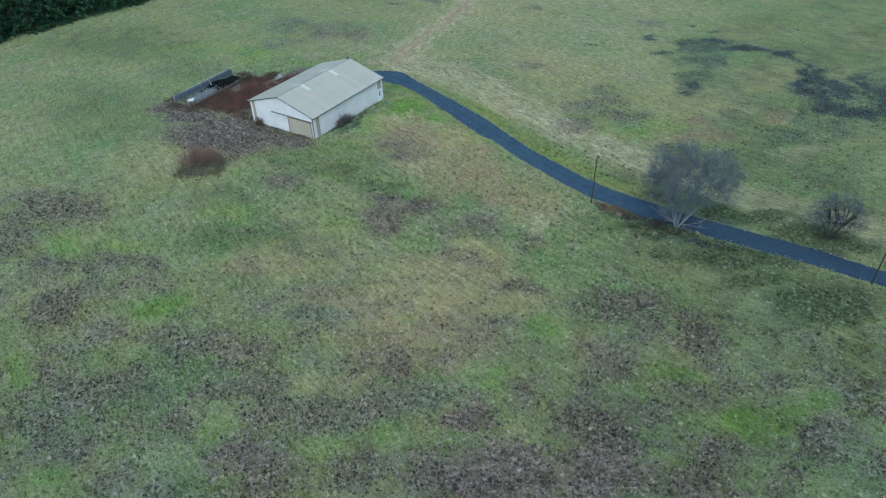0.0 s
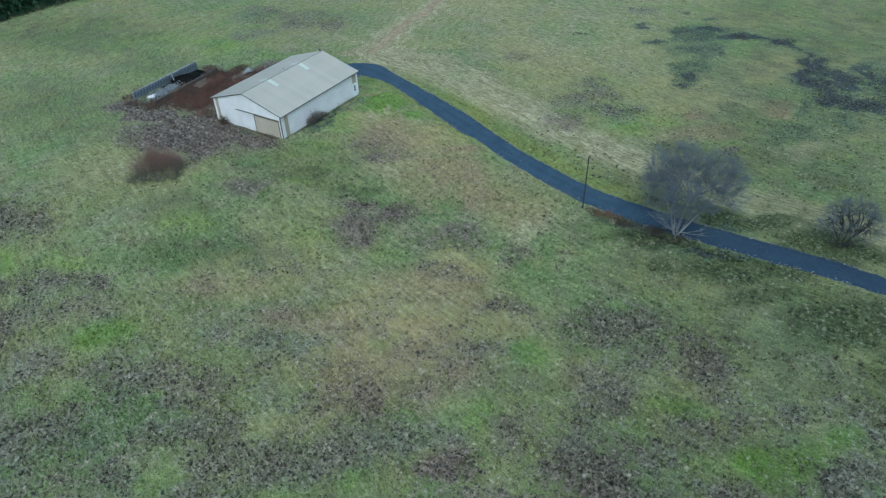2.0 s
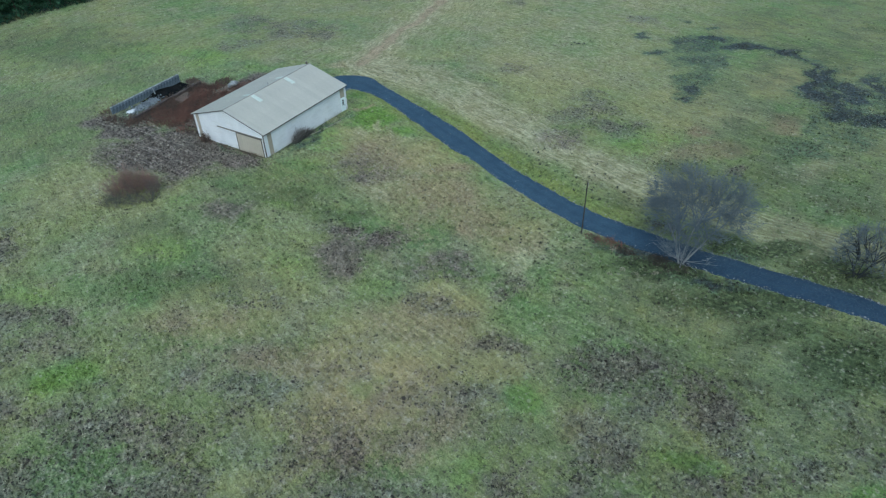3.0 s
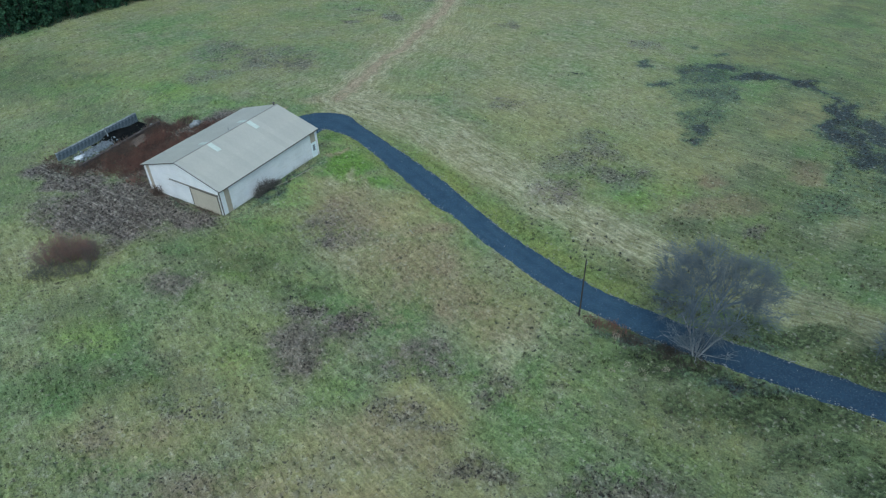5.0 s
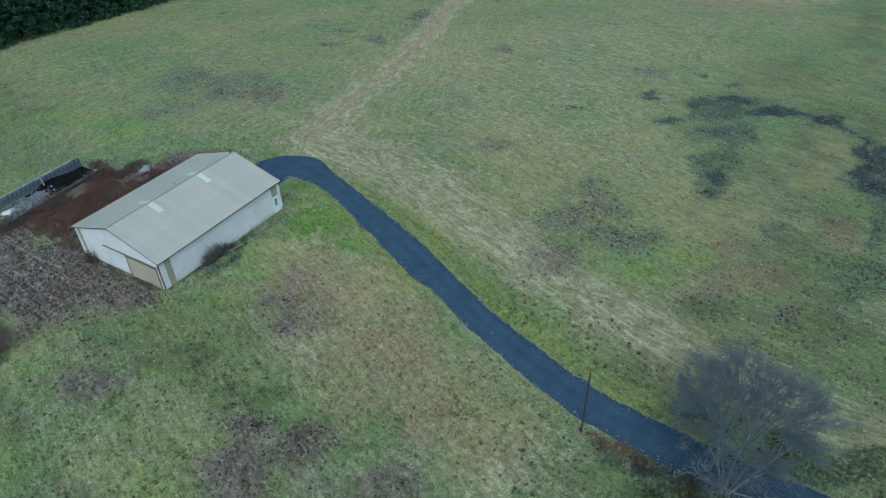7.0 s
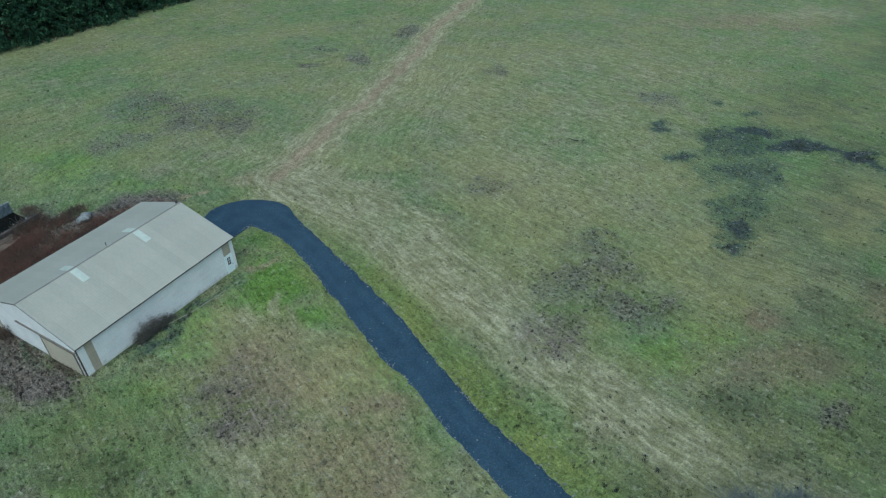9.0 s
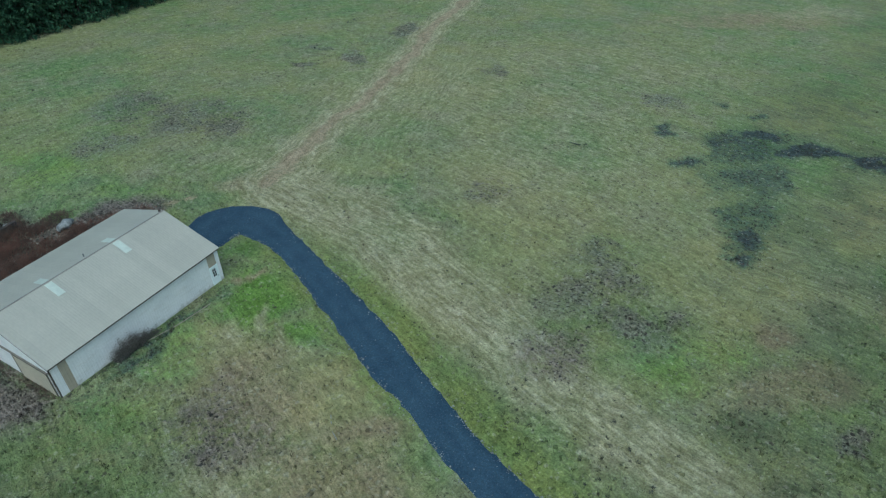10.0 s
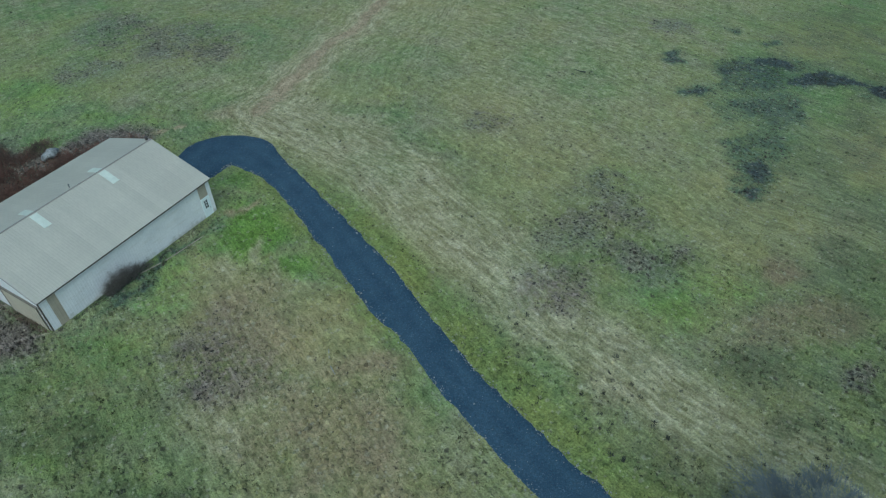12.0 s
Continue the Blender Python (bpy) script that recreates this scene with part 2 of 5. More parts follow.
def gravel():
    n = Nodes("gravel")
    p = n.world_place()
    cell = n.add("ShaderNodeTexVoronoi", Vector=p, Scale=16.0)
    tint = n.add("ShaderNodeSeparateColor", Color=cell.outputs["Color"]).outputs[0]
    worn = n.noise(p, 0.5, 4)
    c = n.mix(n.span(worn, 0.35, 0.65), (0.024, 0.058, 0.098), (0.038, 0.08, 0.126))
    c = n.mix(n.sum("MULTIPLY", n.attribute("wheel"), n.span(n.noise(p, 0.35, 3), 0.35, 0.65, 0.1, 0.7)), c, (0.05, 0.1, 0.145))
    # Shade over the drive's southern stretch, put into the gravel's colour.
    c = n.mix(n.sum("MULTIPLY", n.attribute("road_shade"), n.span(n.noise(p, 0.22, 4), 0.3, 0.7, 0.55, 1.0)), c, (0.013, 0.032, 0.06))
    c = n.mix(n.span(tint, 0.9, 1.0, 0.0, 0.5), c, (0.15, 0.19, 0.24))
    c = n.scaled(c, n.span(n.noise(p, 6.0, 4), 0.3, 0.7, 0.75, 1.25))
    n.bump(n.sum("ADD", cell.outputs["Distance"], n.noise(p, 5.0, 3)), 0.05, 0.8)
    return n.done(c, 0.85, 0.0, 0.3)


def stained_tin():
    """White painted tin with rain streaks, and mud and algae splashed up in ragged tongues."""
    n = Nodes("wall_tin")
    p = n.world_place()
    c = n.mix(n.span(n.noise(p, 0.6, 4), 0.35, 0.65), (0.8, 0.82, 0.83), (0.72, 0.745, 0.76))
    run = n.noise(n.stretched(p, (2.4, 2.4, 0.3)), 1.0, 4, 0.65)
    c = n.mix(n.span(run, 0.52, 0.75, 0.0, 0.35), c, (0.5, 0.48, 0.42))
    tall = n.add("ShaderNodeSeparateXYZ", Vector=p).outputs[2]
    tongue = n.sum("SUBTRACT", n.sum("MULTIPLY", n.noise(p, 0.9, 5, 0.7), 2.5), tall)
    c = n.mix(n.span(tongue, 1.05, 1.95, 0.0, 0.75), c, n.mix(n.noise(p, 3.0, 3), (0.2, 0.21, 0.17), (0.34, 0.32, 0.26)))
    return n.done(n.scaled(c, n.span(n.noise(p, 5.0, 3), 0.3, 0.7, 0.95, 1.05)), 0.45, 0.0, 0.4)


def needles():
    """Dark conifer sprays, each of its own tone."""
    n = Nodes("dark_needles")
    each = n.add("ShaderNodeNewGeometry").outputs["Random Per Island"]
    c = n.mix(n.span(n.noise(n.world_place(), 0.35, 4), 0.35, 0.65), (0.018, 0.055, 0.032), (0.045, 0.105, 0.055))
    return n.done(n.scaled(c, n.span(each, 0.0, 1.0, 0.45, 1.6)), 0.9, 0.0, 0.2)


MEADOW, GRAVEL = meadow(), gravel()
ROOF_TIN = plain("roof_tin", (0.45, 0.45, 0.385), (0.395, 0.395, 0.343), 0.4, 0.33, 0.0, 0.0, 9, 0.06, 0.65)
WALL_TIN = stained_tin()
TAN_TIN = plain("tan_tin", (0.42, 0.38, 0.3), (0.36, 0.325, 0.26), 0.7, 0.5, 0.0, 0.0, 6, 0.08)
DOOR_TAN = plain("door_tan", (0.5, 0.46, 0.37), (0.44, 0.41, 0.335), 0.7, 0.5, 0.0, 0.0, 6, 0.08)
TRIM = plain("dark_trim", (0.1, 0.085, 0.075), (0.075, 0.065, 0.06), 1.5, 0.5, 0.0, 0.0, 6, 0.1)
CLEAR = plain("skylight_sheet", (0.6, 0.67, 0.6), (0.52, 0.59, 0.53), 1.2, 0.35, 0.0, 0.0, 6, 0.06)
DOOR_PAINT = plain("door_paint", (0.84, 0.93, 0.94), (0.8, 0.88, 0.9), 2.0, 0.4, 0.0, 0.0, 6, 0.04)
DARK_GLASS = plain("dark_glass", (0.015, 0.02, 0.025), (0.02, 0.025, 0.03), 2.0, 0.08, 0.0, 0.0, 6, 0.05, 0.5)
METAL = plain("grey_metal", (0.35, 0.35, 0.36), (0.25, 0.25, 0.26), 3.0, 0.4, 0.7, 0.0, 6, 0.1)
CONCRETE = plain("old_concrete", (0.23, 0.285, 0.32), (0.04, 0.056, 0.068), 1.5, 0.9, 0.0, 0.02, 8, 0.3)
CAP = plain("pale_concrete", (0.36, 0.4, 0.42), (0.13, 0.15, 0.16), 2.0, 0.9, 0.0, 0.01, 8, 0.2)
PIT = plain("pit_black", (0.004, 0.0055, 0.006), (0.012, 0.0125, 0.012), 0.9, 0.95, 0.0, 0.06, 8, 0.4, 0.05)
RUBBLE = plain("pale_rubble", (0.27, 0.315, 0.35), (0.075, 0.09, 0.1), 3.0, 0.85, 0.0, 0.02, 8, 0.25)
STONE = plain("pale_stone", (0.36, 0.385, 0.39), (0.13, 0.145, 0.145), 2.2, 0.85, 0.0, 0.02, 8, 0.2)
WOOD = plain("weathered_wood", (0.2, 0.155, 0.12), (0.13, 0.108, 0.09), 1.5, 0.85, 0.0, 0.01, 8, 0.25)
POST_WOOD = plain("post_wood", (0.05, 0.048, 0.042), (0.035, 0.034, 0.03), 1.5, 0.9, 0.0, 0.01, 8, 0.25)
BARK = plain("pale_bark", (0.33, 0.355, 0.36), (0.19, 0.205, 0.21), 1.5, 0.9, 0.0, 0.02, 8, 0.25)
TWIGS = plain("grey_twigs", (0.108, 0.14, 0.162), (0.148, 0.178, 0.195), 0.8, 0.9, 0.0, 0.0, 8, 0.2)
BRAMBLE = plain("red_brown_canes", (0.23, 0.125, 0.095), (0.115, 0.078, 0.062), 0.5, 0.9, 0.0, 0.0, 8, 0.35)
DEAD = plain("dead_stems", (0.16, 0.11, 0.085), (0.1, 0.085, 0.07), 0.6, 0.95, 0.0, 0.0, 8, 0.35)
DARK_STEMS = plain("dark_stems", (0.03, 0.038, 0.037), (0.055, 0.06, 0.053), 1.5, 0.95, 0.0, 0.0, 8, 0.3)
BUSH = plain("brown_bush", (0.29, 0.175, 0.14), (0.19, 0.165, 0.145), 0.6, 0.9, 0.0, 0.0, 8, 0.4)
SHRUB_GREY = plain("grey_green_canes", (0.12, 0.135, 0.1), (0.17, 0.16, 0.14), 0.8, 0.9, 0.0, 0.0, 8, 0.35)
BANK_STEMS = plain("bank_stems", (0.085, 0.07, 0.055), (0.055, 0.052, 0.042), 0.8, 0.95, 0.0, 0.0, 8, 0.35)
DRY_STEMS = plain("bleached_stems", (0.42, 0.39, 0.3), (0.3, 0.275, 0.21), 1.0, 0.95, 0.0, 0.0, 8, 0.3)
GREY_STEMS = plain("grey_stems", (0.19, 0.18, 0.165), (0.12, 0.115, 0.105), 1.0, 0.9, 0.0, 0.0, 8, 0.3)
NEEDLES = needles()
TIMBER = plain("dark_timber", (0.135, 0.118, 0.112), (0.05, 0.044, 0.042), 1.2, 0.9, 0.0, 0.02, 8, 0.35)
TRUNK = plain("dark_trunk", (0.07, 0.055, 0.045), (0.045, 0.038, 0.032), 2.0, 0.95, 0.0, 0.02, 8, 0.25)

# ---- the lie of road, track and mown strip: x, y, half width ----
ROAD = smooth_line([(18.0, 7.0, 2.7), (22.6, 7.4, 2.95), (25.4, 7.3, 3.2), (27.0, 4.8, 2.9), (26.4, 1.7, 2.1), (25.85, -0.3, 1.7), (24.65, -3.5, 1.56), (23.15, -6.9, 1.63),
                    (21.5, -10.5, 1.7), (18.55, -16.8, 1.93), (16.05, -21.7, 1.83), (14.55, -25.1, 1.63), (12.25, -29.5, 1.53), (10.7, -33.2, 1.66), (9.45, -36.2, 1.7), (7.95, -40.3, 1.72),
                    (6.75, -45.2, 1.75), (6.1, -51.2, 1.75), (5.8, -58.3, 1.7), (5.8, -64.3, 1.7), (5.8, -70.2, 1.6), (5.3, -77.0, 1.5), (4.5, -95.0, 1.5), (2.0, -130.0, 1.5), (-2.0, -190.0, 1.5)])
STRIP = smooth_line([(35.4, 7.3, 4.6), (33.8, -1.2, 5.4), (31.9, -10.2, 5.0), (28.1, -19.7, 4.3), (24.2, -28.0, 4.0), (21.2, -33.8, 3.4), (19.0, -41.6, 2.9),
                     (17.3, -48.2, 2.8), (14.9, -60.3, 3.3), (15.1, -67.7, 3.2), (15.0, -90.0, 3.2), (15.0, -130.0, 3.2)], 2.0)
TRACK = smooth_line([(33.8, 9.1, 4.0), (53.5, 13.7, 3.5), (73.0, 17.4, 3.4), (102.0, 26.0, 3.4), (124.5, 30.2, 3.4), (200.0, 46.0, 3.6)], 4.0)

# Patches in the field: x, y, two radii, turn in degrees, strength.
WEEDS_WEST = [(-32.3, 15.6, 7.7, 4.1, 106, 1.15), (-37, 16.8, 4.8, 2.8, 84, 1), (-28.6, 16.2, 4, 1.4, 116, 0.9), (-38.4, 3.9, 5.6, 2.4, 114, 0.7),
    (-43.7, -2.1, 5.2, 3.2, 98, 1.15), (-40.2, 10.2, 4.5, 2.6, 83, 0.65), (-46.7, -17.5, 3.1, 1.8, 108, 0.95), (-50.4, -15.9, 6.2, 2.4, 116, 0.75),
    (-54.4, -14.4, 3.5, 2, 99, 0.85), (-39.7, -26, 4.4, 1.8, 118, 0.65), (-42, -29.1, 5.6, 2.8, 116, 0.95), (-31.3, -27.4, 3.3, 2.3, 112, 0.7),
    (-36.2, -25.7, 5.2, 1.9, 119, 0.55), (-35, -4, 4.1, 2.1, 112, 0.6), (-38.3, -15.6, 2.5, 1.5, 108, 0.5)]
WEEDS_SOUTH = [(-44.5, -42.4, 5.3, 2.4, 119, 1), (-41.8, -36.4, 4.5, 2.2, 118, 0.65), (-34.2, -42.1, 3.9, 2.5, 119, 0.6), (-34.6, -47.7, 3, 1.4, 121, 0.9),
    (-40.6, -47.4, 3.2, 2.7, 117, 0.65), (-29.1, -56.9, 4.2, 2.2, 125, 1.1), (-14, -52.8, 4.2, 2.9, 130, 1), (-14.5, -58.9, 5.2, 3, 128, 0.95),
    (-23.8, -55.4, 4, 2.5, 128, 1), (-18.2, -63.2, 3.8, 2.8, 167, 0.8), (-23.1, -73.6, 3.9, 2.3, 171, 1), (-15, -75.3, 4.3, 2.5, 169, 0.7),
    (-14.8, -69.6, 3.4, 1.5, 127, 0.7), (-16.1, -44, 2.6, 1.4, 122, 0.95), (-22.6, -42, 3.5, 2.1, 122, 0.6), (-29.5, -66.2, 3.6, 2.5, 141, 1.1)]
WEEDS_MID = [(-7.9, -19.5, 3.7, 1.8, 115, 0.95), (-6.7, -25.1, 2.6, 1.8, 112, 0.6), (-8.9, -33.8, 3.2, 1.1, 119, 0.6), (-7.4, -40.2, 2.7, 2.1, 124, 0.5),
    (-13.5, -35.8, 4.3, 1.5, 119, 0.6), (43.3, 33.1, 8.4, 6.1, 102, 0.85), (42.9, 44.7, 6.4, 4.6, 75, 0.75), (30.7, 36.3, 5.9, 3.4, 110, 0.5),
    (-23.2, -19, 4.4, 1.5, 117, 0.5), (3.7, -12.4, 3.1, 2.3, 56, 0.5)]
WEEDS_FAR = [(35.4, -32, 4.7, 3.9, 153, 0.72), (32.2, -38, 4.4, 2.3, 126, 0.78), (40.2, -30.9, 3.5, 2.2, 128, 0.6), (25.8, -31.6, 3.7, 2.4, 126, 0.72),
    (22.9, -34.6, 2.8, 1.9, 126, 0.6), (44.1, 29.3, 5.4, 4, 91, 0.9), (40.3, 42.9, 6.5, 4.3, 75, 0.8), (78, 27.5, 2.8, 2.2, 46, 1.3), (70.9, 35.3, 2.2, 1.2, 117, 1.3),
    (79.2, 37.5, 2.1, 1.3, 116, 1.1), (96.5, 30.3, 3.5, 3, 39, 1.2), (85, 3.2, 2.6, 2.1, 17, 0.8), (26.7, -54.7, 2.3, 1.4, 142, 0.7), (46.6, -15.2, 2.7, 1.9, 124, 0.6),
    (85.8, -24, 4.6, 3.1, 136, 0.5)]
HEATH = [(-12.5, -5.5, 3.3, 2.3, 85, 1.15), (-12.2, -22.1, 4.5, 3.5, 93, 1.15), (-8.1, -19.7, 3, 1.6, 115, 0.85), (-8.5, -24, 2.6, 1.9, 105, 1),
    (-7.8, -31.9, 2.8, 1.7, 117, 0.95), (-48.4, -34.9, 4, 3.1, 79, 1.15), (-37.7, -53.1, 5.2, 2.9, 123, 1.15), (-32.9, -58.9, 5.8, 3, 125, 1.15),
    (-34.9, -47.8, 2, 1, 121, 0.7), (-11.7, -5.2, 3.2, 2.4, 99, 0.6), (4.7, -12.1, 5.1, 3.5, 103, 0.5), (22.9, -32, 3.3, 1.9, 123, 0.6)]
LUSH_NEAR = [(-39.4, -11.5, 4.1, 2.3, 110, 1.15), (-36.3, 7.1, 3.6, 2.3, 93, 0.9), (-52.7, -7.9, 3.3, 1.7, 76, 1), (-48.2, -4.2, 3.2, 1.8, 102, 0.7),
    (-32.7, 1.1, 4.3, 2.1, 113, 0.75), (-25.9, -35.1, 1.8, 1.2, 117, 0.85), (-20.5, -48.1, 2.4, 2.1, 4, 1.05), (-29.9, -48.5, 2.4, 2.3, 156, 0.9),
    (-39.2, -43.1, 2.3, 2, 109, 0.8), (-43.6, -38, 3.4, 2, 116, 0.65), (-57.4, -22.5, 3, 1.7, 104, 0.95), (-47.7, -30.2, 3, 2, 105, 0.7),
    (-20.2, -60.6, 3.2, 1.6, 126, 0.95), (-21.3, -69.3, 3.5, 2.4, 146, 1.35), (-18.1, -72.9, 2.2, 1.4, 161, 1.05), (-24.7, -65.4, 2.7, 1.5, 130, 0.65)]
LUSH_MID = [(18.3, -4.7, 4.8, 4, 66, 1.45), (16.2, -12.4, 3.5, 2.3, 114, 1.1), (9.9, -1.8, 4.8, 3.7, 74, 0.7), (0.3, -6.5, 5.9, 3, 114, 0.75), (-8, -10.2, 2.2, 1.4, 106, 0.75),
    (-6.8, 0.3, 3.7, 1.7, 113, 0.6), (-13.5, 1.3, 3.5, 1.5, 113, 0.55), (-21.3, -4.1, 4.3, 2.2, 107, 0.75), (-18.5, -18.7, 3.2, 2.3, 73, 0.5),
    (-14.1, -30.3, 2.6, 1.9, 110, 0.5), (-27.3, -9.8, 3.1, 1.5, 69, 0.8), (21.8, 3, 3.2, 2.2, 107, 0.9), (19.1, 49.9, 10.9, 4.8, 110, 0.6),
    (21.9, 35.4, 5.6, 2.8, 110, 0.6), (-4.1, -10.1, 4.7, 1.7, 117, 0.45)]
LUSH_FAR = [(22.4, 1.5, 2.6, 1.9, 100, 1.1), (16.6, -5.5, 4.4, 2.8, 109, 1.3), (15.7, -12.4, 2.5, 1.3, 116, 0.9), (77.1, -41.5, 3.4, 2.3, 160, 1.25),
    (28.7, -41.9, 4.1, 3, 159, 0.8), (28.5, -39.5, 2.5, 1.7, 136, 0.7), (32.2, -45.3, 3.1, 2, 137, 0.6), (6.8, -3.8, 3.5, 1.8, 112, 0.6),
    (-2.9, -4.2, 3.7, 1.4, 115, 0.75), (23.7, 39.4, 7, 3.5, 108, 0.8), (24.2, 21.4, 4.8, 1.8, 116, 0.8), (42.8, -31.2, 5.4, 2.1, 123, 0.35)]
# Dark green grass; near the bare trees part of it is painted shade.
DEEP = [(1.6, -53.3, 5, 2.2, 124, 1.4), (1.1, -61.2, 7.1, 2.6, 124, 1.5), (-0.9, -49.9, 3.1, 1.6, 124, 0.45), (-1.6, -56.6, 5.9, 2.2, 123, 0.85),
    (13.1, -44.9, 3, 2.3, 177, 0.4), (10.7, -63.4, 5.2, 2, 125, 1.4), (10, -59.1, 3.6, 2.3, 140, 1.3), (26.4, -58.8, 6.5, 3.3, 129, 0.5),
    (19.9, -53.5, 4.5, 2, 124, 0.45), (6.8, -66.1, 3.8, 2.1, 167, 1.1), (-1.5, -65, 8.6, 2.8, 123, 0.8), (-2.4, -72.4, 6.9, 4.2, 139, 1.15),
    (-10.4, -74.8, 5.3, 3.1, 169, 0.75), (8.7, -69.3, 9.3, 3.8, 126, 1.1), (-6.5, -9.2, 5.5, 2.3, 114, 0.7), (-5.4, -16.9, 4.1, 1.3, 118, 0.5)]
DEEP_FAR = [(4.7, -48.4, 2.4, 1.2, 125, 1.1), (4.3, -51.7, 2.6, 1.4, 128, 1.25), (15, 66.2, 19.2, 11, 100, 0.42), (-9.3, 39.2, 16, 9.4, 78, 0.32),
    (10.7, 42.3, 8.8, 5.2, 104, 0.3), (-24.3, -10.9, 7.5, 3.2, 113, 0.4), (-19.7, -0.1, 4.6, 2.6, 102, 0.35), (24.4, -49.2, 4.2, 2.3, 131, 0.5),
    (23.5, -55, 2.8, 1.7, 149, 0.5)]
BROWN_NEAR = [(-28.3, -38.1, 7.4, 5.1, 118, 0.75), (-27.4, -27.2, 4.6, 2.5, 117, 0.8), (-18, -35.8, 6, 3.7, 120, 0.6), (-34.6, -47.1, 2.5, 1.3, 121, 0.9),
    (-21.5, -53.3, 3.2, 2.6, 2, 0.5), (-28.1, -17.8, 5.9, 3.5, 113, 0.45), (-36.1, -57.3, 2.7, 1.2, 123, 0.6)]
BROWN_MID = [(7.9, -13.7, 5.2, 4.5, 70, 0.8), (3.3, -25.8, 4.9, 4.6, 78, 0.8), (0.7, -32.4, 3.9, 3.4, 118, 0.7), (2.8, -20.6, 4.7, 3.5, 110, 0.65),
    (-1.2, -38.1, 3.4, 1.9, 121, 0.5), (31, -51.3, 6, 2.5, 124, 0.8), (44.4, -58.9, 4.4, 2.6, 168, 1), (37.6, -48.1, 2.1, 1.3, 132, 0.9),
    (-4.9, -26.2, 3.2, 2.7, 96, 0.5), (32.7, 10, 4.4, 3.3, 107, 0.5)]
BROWN_FAR = [(37.2, -48.2, 2.5, 0.8, 123, 1.1), (32.9, -50.3, 3.6, 1.7, 128, 0.9), (8.6, -22.7, 3.2, 1.4, 118, 0.75), (3, -17.3, 3.7, 1.9, 115, 0.45),
    (139.8, -29.3, 22.9, 5.8, 123, 0.75)]
OLIVE_NEAR = [(-27.3, -37.4, 10.9, 8.1, 117, 1.1), (-16.6, -37.2, 8.3, 5.2, 121, 1.1), (-27.7, -17.4, 7.3, 3.8, 115, 0.7), (-37.4, -36.7, 4.2, 2.3, 118, 0.6),
    (-20, 15.5, 10.4, 5.8, 108, 0.5), (-19.1, -22.1, 6.2, 4.6, 110, 0.6), (-19.3, -47.5, 5.3, 4.3, 133, 0.7)]
OLIVE_MID = [(11.9, -18.6, 6.2, 4.7, 41, 0.9), (0.1, -22.6, 7.9, 6.5, 104, 0.6), (10.2, -8.6, 4.8, 3.5, 106, 0.8), (-0.8, -36.2, 4.5, 3.4, 122, 0.7),
    (22.2, -20, 7.9, 6.2, 32, 0.5), (43.6, -22.6, 13.6, 11.8, 1, 0.55), (44.7, -41.6, 10.8, 8, 168, 0.5), (-15.1, -15, 6.1, 3.1, 112, 0.45),
    (64.2, -54.4, 9.3, 6, 162, 0.7)]
OLIVE_FAR = [(44.5, 4.2, 8.8, 6.4, 114, 0.5), (45.8, -17.9, 10, 7.8, 129, 0.5), (57, -31.4, 9.4, 7.3, 164, 0.5), (78.2, 8.3, 14.3, 13.5, 131, 0.5),
    (11.2, -8.7, 5, 3.3, 107, 0.7), (11.5, -19.5, 3.7, 2.9, 106, 0.6)]
STRAW = [(0.9, -16.2, 2.9, 2.3, 100, 0.5), (44.7, -52.1, 6.1, 4.2, 154, 0.5), (32.1, -63.6, 4, 2, 173, 0.7), (-3, -40, 2.8, 2.4, 129, 0.5), (2.6, -44.8, 2.9, 1, 121, 0.4),
    (48.8, -48.6, 4.9, 3.4, 148, 0.35), (156.3, -44.1, 15.2, 4.5, 124, 0.8), (13, -6.9, 2.6, 0.7, 46, 0.8), (14.2, -11.2, 2.5, 0.6, 42, 0.8),
    (15.6, -7.8, 2.4, 0.5, 43, 0.7)]
STRAW_FAR = [(69.3, 8.3, 20.7, 19.5, 113, 0.34), (78.7, -16.4, 16.8, 13.1, 179, 0.3), (40.5, 14.1, 9, 4.9, 116, 0.4), (61.6, -14.7, 18.4, 14.9, 11, 0.3),
    (34.6, -3.3, 7.8, 6.6, 44, 0.35), (96.1, -12.1, 23.5, 15.3, 128, 0.3)]
SCRUB_NORTH = [(66.3, -34.6, 2.4, 1.7, 144, 1.05), (71.7, -36.2, 3.1, 2.2, 151, 0.85), (76.9, -36.2, 4.1, 2.9, 155, 0.95), (79.6, -41.8, 4.1, 2.1, 130, 1.15),
    (78, -46.3, 3.8, 2.4, 163, 1.2), (78.3, -50.3, 3.5, 1.4, 127, 1.25), (77.7, -54.7, 3.1, 1.4, 129, 1.25), (53.2, -44.1, 2.9, 1.9, 166, 1.05),
    (48.3, -44.4, 2.3, 1.2, 130, 1), (76, -29.4, 2.2, 1.1, 9, 0.95), (87.2, -37.5, 2.2, 1.4, 142, 0.9), (88.8, -33.3, 1.4, 0.9, 176, 0.9),
    (57.6, -43.1, 2.3, 1.6, 152, 0.8)]
SCRUB_WASH = [(75.2, -40.5, 8.3, 5.4, 143, 0.88), (66.5, -42.8, 7.4, 4.6, 169, 0.82), (67.8, -46.2, 5.7, 1.2, 6, 0.85), (52.5, -43.9, 5, 2.4, 2, 0.78),
    (62.9, -38, 4.2, 1.8, 7, 0.55), (73.8, -59.1, 4.3, 1.3, 5, 1.15), (78, -56.4, 2.6, 1.5, 175, 1.1), (59, -44.2, 5, 3, 5, 0.75)]
